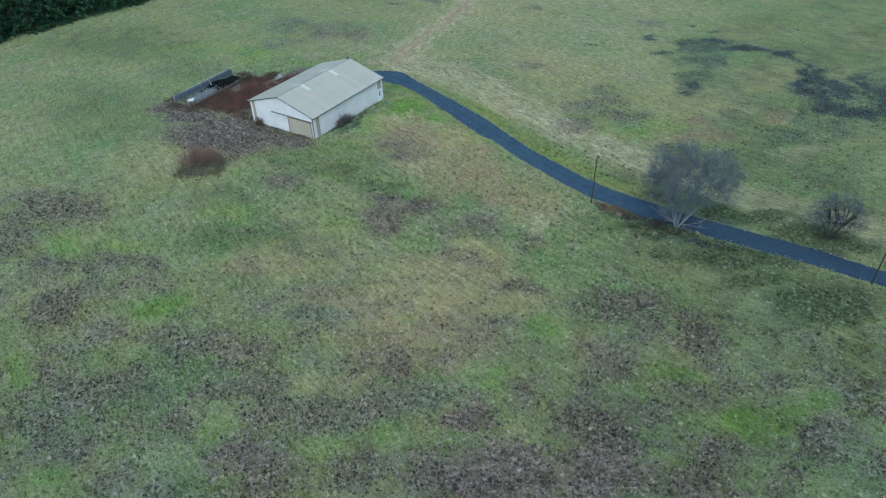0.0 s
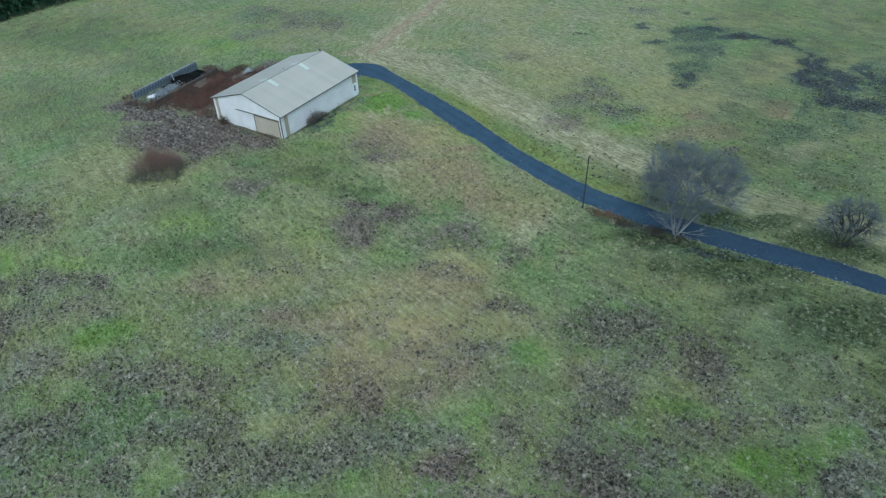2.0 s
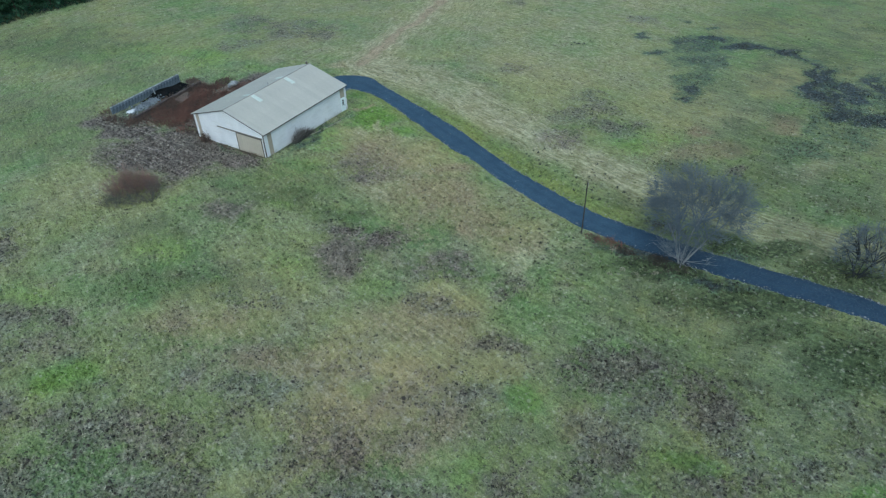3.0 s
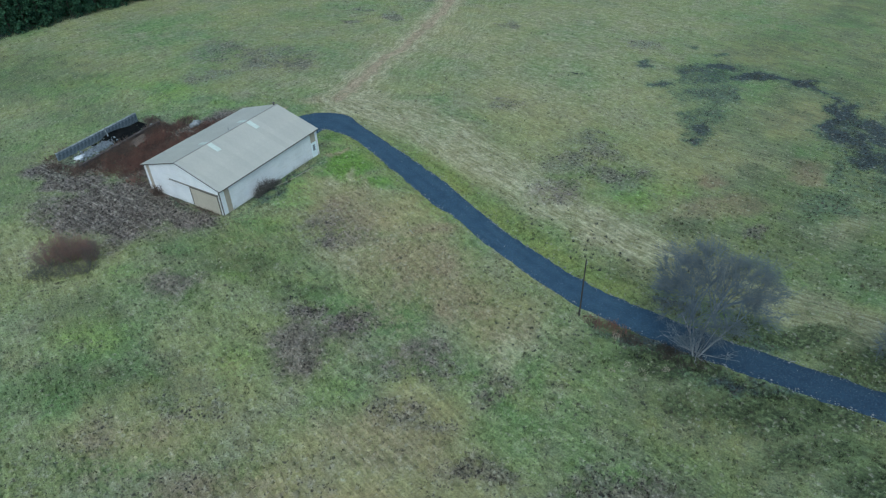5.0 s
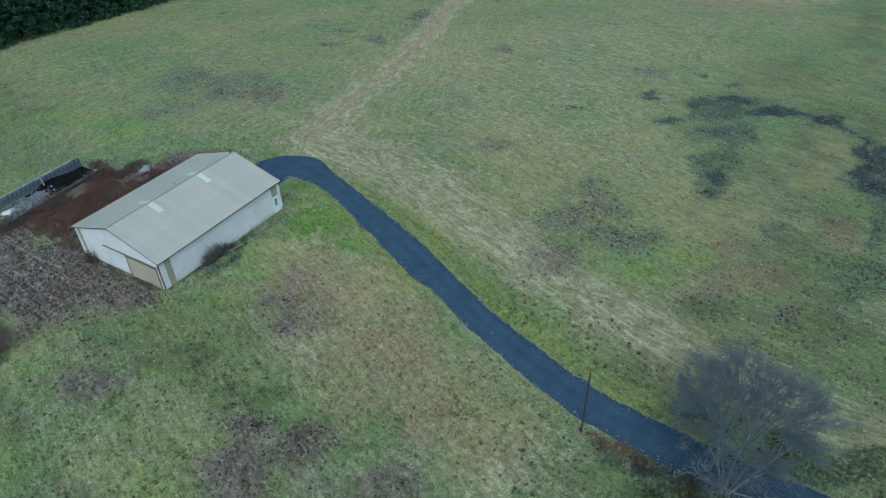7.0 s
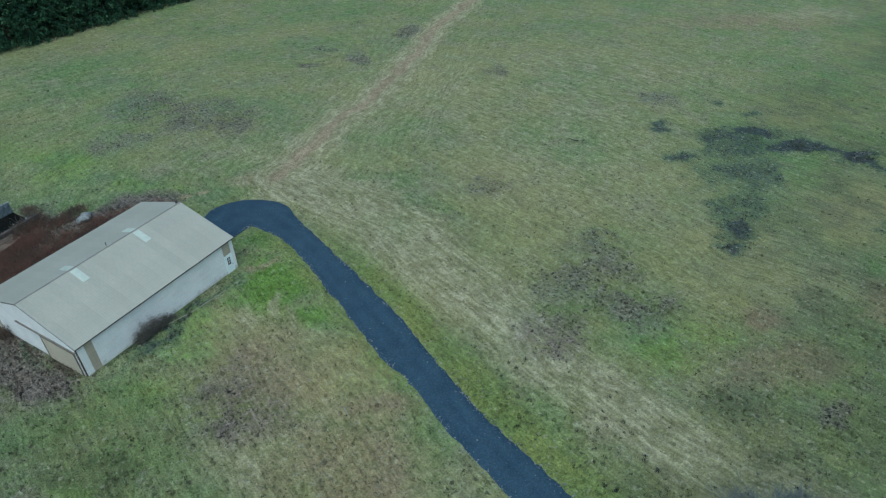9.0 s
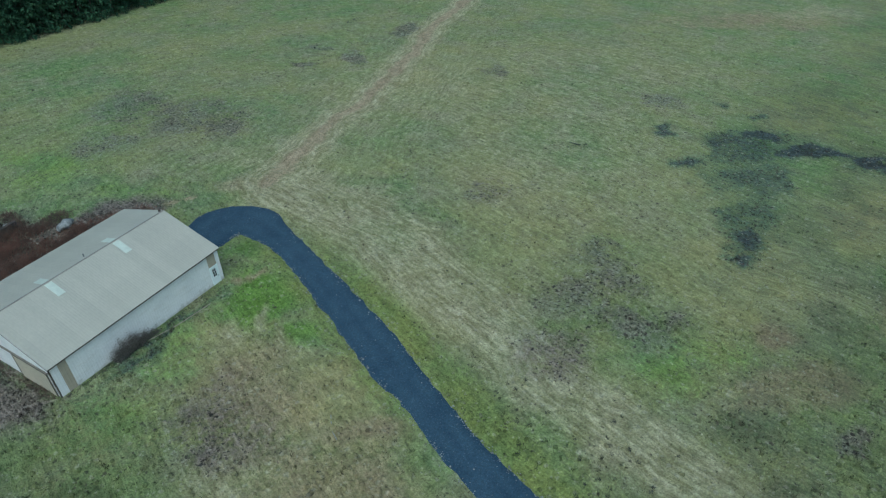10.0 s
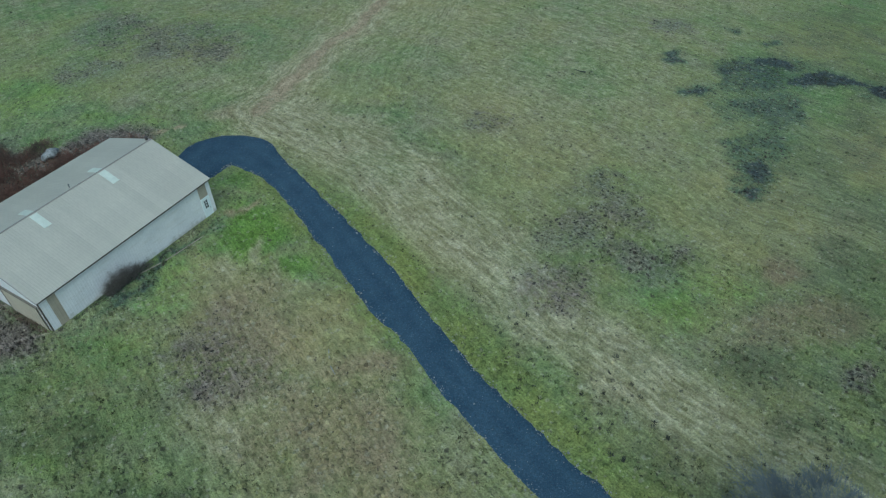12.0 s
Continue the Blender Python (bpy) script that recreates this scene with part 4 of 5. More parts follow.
    roller.parent = barn
    bm = bmesh.new()
    for k in range(15):
        box(bm, LENGTH - 0.1, 4.22, FOOT + k * 0.212, LENGTH - 0.05, 8.58, FOOT + k * 0.212 + 0.2)
    part("door_curtain", bm, WALL_TIN, roller, "white slatted roller door")

    # Small entrance door in the long wall, with a window of six panes.
    entrance = new("entrance_door")
    entrance.parent = barn
    entrance["label"] = "white entrance door with a dark window"
    bm = bmesh.new()
    for x0, x1, z0, z1 in ((16.56, 17.39, FOOT + 0.15, 0.55), (16.56, 17.39, 1.5, 1.72), (16.56, 16.74, 0.55, 1.5), (17.21, 17.39, 0.55, 1.5)):
        box(bm, x0, -0.03, z0, x1, 0.05, z1)
    part("door_leaf", bm, DOOR_PAINT, entrance)
    for x0, x1, z0, z1 in ((16.48, 16.56, FOOT, 1.8), (17.39, 17.47, FOOT, 1.8), (16.56, 17.39, 1.72, 1.8)):
        bm = bmesh.new()
        box(bm, x0, -0.05, z0, x1, 0.1, z1)
        part("door_frame", bm, DOOR_PAINT, entrance)
    window = part("window", on_wall(16.72, 17.23, 0.53, 1.52), DOOR_PAINT, entrance, "door window with a white frame")
    for i in range(2):
        for j in range(3):
            bm = bmesh.new()
            box(bm, 16.765 + i * 0.215, -0.012, 0.575 + j * 0.31, 16.965 + i * 0.215, 0.01, 0.86 + j * 0.31)
            part("pane", bm, DARK_GLASS, window)
    bm = bmesh.new()
    bmesh.ops.create_uvsphere(bm, u_segments=12, v_segments=8, radius=0.045, matrix=Matrix.Translation((17.3, -0.08, 0.5)))
    part("door_knob", bm, METAL, entrance, "metal door knob")
    return barn


def on_wall(x0, x1, z0, z1):
    """A window frame with two bars across and one upright."""
    bm = bmesh.new()
    for a, b, c, d in ((x0, x1, z0, z0 + 0.04), (x0, x1, z1 - 0.04, z1), (x0, x0 + 0.04, z0, z1), (x1 - 0.04, x1, z0, z1),
                       (16.965, 16.98, z0, z1), (x0, x1, 0.86, 0.885), (x0, x1, 1.17, 1.195)):
        box(bm, a, -0.045, c, b, 0.02, d)
    return bm


build_barn()


# ---- plants made of thin canes and twigs ----
def canes(starts, ways, lengths, thick, bend, rng, parts=2, taper=0.25):
    """Three-sided tapered canes. Returns corners and triangles."""
    n = len(starts)
    ways = ways / np.linalg.norm(ways, axis=1)[:, None]
    pull = rng.normal(0, 1, (n, 3)) * bend
    a = np.cross(ways, rng.normal(0, 1, (n, 3)))
    a /= np.linalg.norm(a, axis=1)[:, None]
    b = np.cross(ways, a)
    rings = []
    for k in range(parts + 1):
        t = k / parts
        mid = starts + (ways * t + pull * t * t) * lengths[:, None]
        r = thick * (1 - (1 - taper) * t)
        rings.append(np.stack([mid + (a * math.cos(q) + b * math.sin(q)) * r[:, None] for q in (0, 2.094, 4.189)], 1))
    verts = np.stack(rings, 1)
    base = np.arange(n)[:, None] * 3 * (parts + 1)
    tris = []
    for k in range(parts):
        for i in range(3):
            j = (i + 1) % 3
            p, q, r, s = 3 * k + i, 3 * k + j, 3 * k + 3 + i, 3 * k + 3 + j
            tris += [base + np.array([p, q, s]), base + np.array([p, s, r])]
    tips = starts + (ways + pull) * lengths[:, None]
    return verts.reshape(-1, 3), np.concatenate(tris), tips


def joined(groups):
    verts, tris, n = [], [], 0
    for v, t in groups:
        verts.append(v)
        tris.append(t + n)
        n += len(v)
    return np.concatenate(verts), np.concatenate(tris)


def shrub(rng, radius, height, stems, twigs, thick=0.02):
    """A rounded shrub: stems fanning from the ground, each with side twigs."""
    turn, lean = rng.uniform(0, 2 * math.pi, stems), np.sqrt(rng.uniform(0, 1, stems))
    foot = np.stack([np.cos(turn) * lean * radius * 0.45, np.sin(turn) * lean * radius * 0.45, np.full(stems, -0.05)], 1)
    way = np.stack([np.cos(turn) * lean * radius * 0.75, np.sin(turn) * lean * radius * 0.75, height * (1.05 - 0.55 * lean ** 2)], 1)
    way += rng.normal(0, 0.12, way.shape) * radius
    size = np.linalg.norm(way, axis=1) * rng.uniform(0.65, 1.05, stems)
    v, t, _ = canes(foot, way, size, np.full(stems, thick), 0.1, rng, 3)
    groups = [(v, t)]
    pick = rng.integers(0, stems, twigs)
    at = rng.uniform(0.3, 1.0, twigs)
    unit = way / np.linalg.norm(way, axis=1)[:, None]
    start = foot[pick] + unit[pick] * (size[pick] * at)[:, None]
    off = unit[pick] * 0.8 + rng.normal(0, 0.6, (twigs, 3))
    v, t, _ = canes(start, off, rng.uniform(0.15, 0.4, twigs) * height * 0.6, np.full(twigs, thick * 0.55), 0.15, rng, 1, 0.3)
    groups.append((v, t))
    return joined(groups)


def bare_tree(name, x, y, seed, crown, stems, label, bark, fullness):
    """A leafless many-stemmed tree with a domed crown: crown is its centre, from the foot, and its half width and half height."""
    rng = np.random.default_rng(seed)
    tree = tagged(new(name), label, "tree", "bare trees by the drive")
    tree.location = (x, y, float(lie(x, y)) - 0.05)
    cx, cy, cz, wide, tall = crown

    def dome(n, inner, outer, low):
        q, up = rng.uniform(0, 2 * math.pi, n), rng.uniform(low, 1, n)
        r = (rng.uniform(inner ** 3, outer ** 3, n)) ** (1 / 3) * (1 + 0.13 * np.sin(3 * q + seed) + 0.08 * np.sin(7 * q) + 0.07 * np.sin(5 * q + 9 * up))
        flat_r = np.sqrt(1 - up ** 2) * r * wide
        return np.stack([cx + np.cos(q) * flat_r, cy + np.sin(q) * flat_r, cz + up * r * tall], 1)

    q = 2 * math.pi * (np.arange(stems) + rng.uniform(-0.3, 0.3, stems)) / stems
    starts = np.stack([0.25 * np.cos(q), 0.25 * np.sin(q), np.zeros(stems)], 1)
    ends = np.stack([cx * 0.55 + np.cos(q) * wide * 0.36, cy * 0.55 + np.sin(q) * wide * 0.36, rng.uniform(0.55, 0.95, stems) * cz], 1)
    groups = {"trunk": [], "branchwork": [], "crown": []}
    way = ends - starts
    v, t, tips = canes(starts, way, np.linalg.norm(way, axis=1), rng.uniform(0.06, 0.12, stems), 0.16, rng, 5, 0.5)
    groups["trunk"].append((v, t))
    for count, inner, outer, low, girth, key, segments in ((stems * 5, 0.3, 0.62, -0.5, 0.07, "branchwork", 3), (stems * 26, 0.5, 0.86, -0.7, 0.032, "branchwork", 3),
                                                           (stems * 150, 0.35, 0.97, -0.66, 0.014, "crown", 2)):
        target = dome(count, inner, outer, low)
        far = ((target[:, None] - tips[None]) ** 2).sum(-1)
        parent = far.argmin(1)
        begin = starts[parent] + (tips - starts)[parent] * rng.uniform(0.6, 1.0, count)[:, None]
        way = target - begin
        v, t, ends = canes(begin, way, np.linalg.norm(way, axis=1), np.full(count, girth), 0.2, rng, segments + 1, 0.45)
        groups[key].append((v, t))
        starts, tips = begin, ends
    n = int(stems * fullness)
    pick = rng.integers(0, len(tips), n)
    begin = starts[pick] + (tips - starts)[pick] * rng.uniform(0.35, 1.0, n)[:, None]
    bx, by, bz = begin.T
    begin = begin[wave(bx + 0.7 * bz, by - 0.6 * bz, 1.1, seed) + 0.5 * wave(bx - bz, by + bz, 0.5, seed + 1) > -0.2]
    n = len(begin)
    out = begin - np.array([cx, cy, cz - 0.6 * tall])
    way = out / np.linalg.norm(out, axis=1)[:, None] + rng.normal(0, 0.55, (n, 3))
    v, t, _ = canes(begin, way, rng.uniform(0.35, 1.0, n) * wide * 0.17, np.full(n, 0.008), 0.12, rng, 1, 0.5)
    groups["crown"].append((v, t))
    # Low pale limbs that hang out over the grass.
    n = stems + 4
    q = rng.uniform(0, 2 * math.pi, n)
    way = np.stack([0.5 * np.cos(q), np.sin(q), rng.uniform(0.05, 0.5, n)], 1)
    v, t, ends = canes(np.zeros((n, 3)) + (0, 0, 0.4), way, rng.uniform(0.2, 0.5, n) * wide, np.full(n, 0.045), 0.35, rng, 4, 0.3)
    groups["trunk"].append((v, t))
    pick = np.repeat(np.arange(n), 5)
    side = ends[pick] * rng.uniform(0.4, 1.0, len(pick))[:, None] + (0, 0, 0.15)
    v, t, _ = canes(side, way[pick] + rng.normal(0, 0.5, (len(pick), 3)), rng.uniform(0.4, 1.2, len(pick)), np.full(len(pick), 0.022), 0.2, rng, 2, 0.3)
    groups["trunk"].append((v, t))
    for key, paint in (("trunk", bark), ("branchwork", TWIGS if bark is BARK else bark), ("crown", TWIGS)):
        ob = new(key, raw_mesh(key, *joined(groups[key]), paint))
        ob.parent = tree
        if key == "trunk":
            ob["label"] = "pale grey forked stems" if bark is BARK else "dark forked stems"
    return tree


bare_tree("bare_tree", 4.2, -54.5, 5, (3.4, -0.1, 4.8, 6.1, 4.0), 9, "large leafless tree with pale stems leaning over the drive", BARK, 2300)
bare_tree("bare_tree", 10.5, -70.6, 8, (1.3, -0.2, 2.9, 3.3, 2.7), 6, "smaller leafless tree with dark limbs standing beyond the drive", DARK_STEMS, 700)


def utility_post(x, y, tall, tilt):
    post = tagged(new("wooden_post"), "thin dark wooden pole standing by the drive", "pole", "poles by the drive")
    post.location = (x, y, float(lie(x, y)) - 0.1)
    post.rotation_euler = (radians(tilt[0]), radians(tilt[1]), 0)
    bm = bmesh.new()
    bmesh.ops.create_cone(bm, segments=12, radius1=0.085, radius2=0.06, depth=tall, cap_ends=True, matrix=Matrix.Translation((0, 0, tall / 2)))
    part("shaft", bm, POST_WOOD, post)
    for z in (tall - 0.25, tall - 0.5):
        bm = bmesh.new()
        bmesh.ops.create_cone(bm, segments=8, radius1=0.03, radius2=0.045, depth=0.12, cap_ends=True, matrix=Matrix.Translation((0, -0.11, z)))
        box(bm, -0.012, -0.11, z - 0.012, 0.012, 0, z + 0.012)
        part("insulator", bm, METAL, post)


utility_post(4.1, -43.5, 7.0, (0, 0))
utility_post(3.6, -75.7, 5.0, (0, 0))


# ---- single shrubs ----
def lone_shrub(name, x, y, seed, lobes, stems, twigs, paint, label, squash=1.0, thick=0.02):
    """One shrub of several lobes: x, y, radius, height of each."""
    rng = np.random.default_rng(seed)
    groups = []
    for dx, dy, radius, height in lobes:
        v, t = shrub(rng, radius, height, stems, twigs, thick)
        groups.append((v * (1, squash, 1) + (dx, dy, 0), t))
    ob = tagged(new(name, raw_mesh(name, *joined(groups), paint)), label, "shrub")
    ob.location = (x, y, float(lie(x, y)))


lone_shrub("shrub", -15.3, 7.7, 21, [(0.6, 0.6, 1.6, 4.2), (-1.0, 1.7, 1.6, 3.5), (1.6, -1.2, 1.4, 3.1), (0.9, 2.1, 1.3, 2.8), (2.3, 0.6, 1.1, 2.2)], 60, 880, BUSH, "leafless red-brown shrub with ragged top in the grass", 1.0, 0.022)
lone_shrub("shrub", -17.2, 6.8, 25, [(-0.6, 0.9, 1.5, 1.9), (0.6, -0.5, 1.5, 2.0), (-1.2, 2.4, 1.2, 1.4), (2.1, -1.8, 1.2, 1.5)], 50, 560, SHRUB_GREY, "low grey-green bramble at the red-brown shrub's foot", 1.0, 0.018)
lone_shrub("shrub", 5.3, -0.7, 22, [(0, 0, 0.9, 1.5), (0.8, 0, 1.0, 2.1), (1.7, 0.05, 1.0, 1.7), (2.6, 0.1, 0.8, 1.1)], 70, 2600, GREY_STEMS, "dark leafless shrub against the white barn wall", 0.45, 0.008)
lone_shrub("shrub", 8.9, -0.6, 24, [(0, 0, 0.7, 0.8)], 50, 700, GREY_STEMS, "small dark leafless shrub against the white barn wall", 0.5, 0.014)
lone_shrub("shrub", -0.6, 11.2, 23, [(0, 0, 0.8, 1.5)], 90, 600, DEAD, "dry grey shrub at the barn's gable")


# ---- thickets and weeds that nobody could count ----
def thicket(name, spots, seed, height, per, paint, label):
    """Canes over round spots: x, y, two radii, turn."""
    rng = np.random.default_rng(seed)
    feet, tall = [], []
    for cx, cy, rx, ry, turn in spots:
        n = int(per * math.pi * rx * ry)
        q, r = rng.uniform(0, 2 * math.pi, n), np.sqrt(rng.uniform(0, 1, n)) * rng.normal(1, 0.12, n)
        u, v = np.cos(q) * r * rx, np.sin(q) * r * ry
        c, s = math.cos(radians(turn)), math.sin(radians(turn))
        px, py = cx + u * c - v * s, cy + u * s + v * c
        ok = ~((px > -0.1) & (px < LENGTH + 0.1) & (py > -0.1) & (py < WIDTH + 0.1))
        feet.append(np.stack([px, py], 1)[ok])
        tall.append((height * (0.6 + 0.55 * wave(px, py, 1.6, seed)) * (1.1 - 0.5 * r))[ok])
    feet, tall = np.concatenate(feet), np.maximum(np.concatenate(tall), 0.12)
    start = np.c_[feet, lie(feet[:, 0], feet[:, 1]) - 0.05]
    way = rng.normal(0, 0.42, (len(feet), 3))
    way[:, 2] = rng.uniform(0.5, 1.0, len(feet))
    v, t, tips = canes(start, way, tall, np.full(len(feet), 0.024), 0.22, rng, 2)
    pick = np.repeat(np.arange(len(feet)), 2)
    at = rng.uniform(0.4, 0.9, len(pick))[:, None]
    v2, t2, _ = canes(start[pick] + (tips - start)[pick] * at, rng.normal(0, 0.6, (len(pick), 3)) + (0, 0, 0.35), tall[pick] * rng.uniform(0.25, 0.5, len(pick)), np.full(len(pick), 0.017), 0.2, rng, 1)
    ob = new(name, raw_mesh(name, *joined([(v, t), (v2, t2)]), paint))
    return tagged(ob, label, "brush", kind="stuff")


thicket("bramble_thicket", [(3.0, 21.5, 3.6, 4.6, 30), (8.5, 20.3, 5.2, 4.2, 0), (14.5, 18.5, 5.0, 3.2, -12), (20.0, 16.8, 3.4, 2.0, -20), (11.5, 24.3, 3.5, 1.6, 0), (0.8, 17.0, 1.4, 3.0, 0)],
        31, 1.6, 34, BRAMBLE, "tangled red-brown bramble thicket behind the barn")
thicket("bunker_brush", [(4.0, 24.6, 5.8, 1.2, 4), (5.0, 25.7, 6.8, 0.8, 4), (6.0, 26.6, 5.0, 0.5, 4), (12.5, 27.0, 1.8, 1.6, 0), (-1.6, 26.0, 1.2, 1.2, 0), (15.5, 24.5, 2.5, 1.5, 0), (0.5, 32.0, 3.0, 0.7, 0), (-2.6, 27.5, 1.0, 3.0, 0), (9, 26.0, 4.0, 0.7, 4), (13.6, 29.5, 0.8, 2.0, 0)], 32, 1.3, 36, DEAD, "dry brown brush round the old bunker")
thicket("bank_brush", [(1.5, 25.2, 2.6, 0.5, 4), (5.5, 25.6, 2.4, 0.45, 4), (9.8, 25.9, 2.6, 0.5, 4), (12.4, 26.5, 1.6, 0.6, 4), (-1.5, 25.2, 0.8, 0.7, 0)], 43, 1.75, 55, DEAD, "tall dry brush grown over the near bunker wall")
thicket("roadside_brush", [(3.4, -48.8, 1.0, 1.4, 10), (3.3, -50.5, 1.2, 1.6, 5), (3.4, -52.1, 1.3, 1.8, 0), (3.1, -53.7, 1.3, 2.0, 0), (9.5, -51.5, 1.2, 2.5, 0)], 33, 0.7, 34, BANK_STEMS, "dead brown brush on the bank of the drive")
thicket("roadside_bramble", [(4.0, -44.8, 0.9, 1.1, 10), (3.8, -46.3, 0.9, 1.3, 10), (3.8, -47.4, 0.8, 1.0, 0)], 37, 0.9, 36, BRAMBLE, "low red-brown brambles beside the pole")
thicket("dry_tussocks", [(3.1, -47.5, 0.7, 0.4, 20), (0.0, -49.6, 0.45, 0.35, 0), (-0.2, -51.2, 0.6, 0.4, 40), (1.1, -52.8, 0.4, 0.3, 0), (0.1, -49.6, 0.35, 0.3, 0), (-1.3, -48.7, 0.3, 0.3, 0)], 40, 0.45, 90, DRY_STEMS, "bleached tussocks of dead grass on the verge")
# Dark canes added to deepen the dark ground by the trees.
thicket("roadside_weeds", [(2.4, -52.5, 1.5, 4.0, 0), (2.9, -59.0, 1.2, 5.0, 0), (3.1, -68.0, 1.0, 6.0, 0), (8.7, -57.0, 0.9, 5.0, 0)], 38, 0.35, 11, DARK_STEMS, "dark low weeds along the verge of the drive")
thicket("field_weeds", [(68.3, 31.6, 2.4, 0.9, 0), (75.5, 32.8, 1.8, 0.9, 0), (73.6, 25.2, 1.8, 1.3, 0), (88.6, 26.6, 2.6, 1.2, 20), (96.3, 43.0, 3.0, 1.2, 0), (80.8, 64.6, 2.0, 0.8, 0), (75.3, 69.6, 1.6, 0.7, 0), (104.3, 30.2, 3.0, 1.2, 10)],
        39, 0.35, 9, DARK_STEMS, "dark dead weeds in patches on the far field")
thicket("wall_weeds", [(12.5, -0.45, 4.8, 0.4, 0), (3.0, -0.35, 3.0, 0.25, 0), (7.5, -0.5, 1.6, 0.4, 0)], 34, 0.45, 60, DARK_STEMS, "dark weeds along the foot of the long barn wall")
thicket("gable_weeds", [(-0.45, 3.0, 0.35, 3.0, 0), (-0.6, 9.5, 0.5, 3.8, 0)], 35, 0.55, 55, DEAD, "dead weeds along the foot of the gable")
thicket("dark_scrub", [(x, y, a * 0.75, b * 0.75, turn) for x, y, a, b, turn, much in SCRUB_NORTH + SCRUB_EAST if much > 0.9],
        36, 0.5, 9, DARK_STEMS, "low dark scrub in a wet hollow of the field")


# ---- old bunker with rubble ----
def build_bunker():
    bunker = tagged(new("bunker_silo"), "old concrete bunker with two low walls, dark and overgrown", "bunker")
    rng = random.Random(4)
    bunker.location = (0, 0, 0)
    floor_z = float(slope(5.5, 28.5))

    def wall(ax, ay, bx, by, tall, count, name, paint, top):
        way = math.degrees(math.atan2(by - ay, bx - ax))
        long = math.hypot(bx - ax, by - ay)
        bm = bmesh.new()
        box(bm, 0, 0.05, -0.4, long, 0.2, tall - 0.08)
        core = part(name, bm, paint, bunker)
        core.matrix_basis = pose(ax, ay, floor_z, 0, 0, way)
        w = long / count
        slabs = []
        for k in range(3):
            bm = bmesh.new()
            box(bm, 0.012, -0.02 - 0.012 * k, -0.3, w - 0.012, 0.28, tall - 0.1 - 0.02 * k)
            soften(bm, 0.02)
            slabs.append(mesh_of(bm, "wall_slab", paint))
        for k in range(count):
            piece("wall_slab", slabs[rng.randrange(3)], core, pose(k * w, 0, 0, rng.uniform(-1.2, 1.2)))
        bm = bmesh.new()
        box(bm, -0.03, -0.04, tall - 0.07, long + 0.03, 0.3, tall)
        soften(bm, 0.025)
        piece("wall_cap", mesh_of(bm, "wall_cap", top), core)

    wall(-1.3, 30.5, 12.6, 31.3, 1.3, 23, "far_wall", CONCRETE, CAP)
    wall(-1.3, 25.5, 13.0, 26.6, 0.85, 23, "near_wall", TIMBER, TIMBER)
    # Near-black floor, heaped up in the back half.
    bm = bmesh.new()
    n = 22
    grid = {}
    for i in range(n + 1):
        for j in range(n + 1):
            u, v = i / n, j / n
            h = 0.5 * math.sin(math.pi * min(1, u * 1.15)) ** 0.6 * (0.7 + 0.5 * noise.noise((u * 4, v * 4, 2.0))) * min(1, 14 * (1 - v) + 0.5, 8 * v + 0.3) * (0.7 + 1.3 * v * v)
            grid[i, j] = bm.verts.new((-0.9 + 13.3 * u, 26.0 + 0.6 * u + v * (4.45 - 0.05 * u), floor_z + 0.04 + max(0.02, h * ramp01(u, 0.42, 0.6))))
    for i in range(n):
        for j in range(n):
            bm.faces.new((grid[i, j], grid[i + 1, j], grid[i + 1, j + 1], grid[i, j + 1]))
    part("silage_floor", bm, PIT, bunker, "black heap on the bunker floor", True)
    return floor_z


FLOOR_Z = build_bunker()


def lump(rng, size, paint, rough=0.3):
    bm = bmesh.new()
    bmesh.ops.create_icosphere(bm, subdivisions=2, radius=1.0)
    seed = rng.uniform(0, 50)
    for v in bm.verts:
        k = 1 + rough * noise.noise((v.co.x * 1.4 + seed, v.co.y * 1.4, v.co.z * 1.4))
        v.co = Vector((v.co.x * size[0], v.co.y * size[1], v.co.z * size[2])) * k
    return mesh_of(bm, "lump", paint, True)


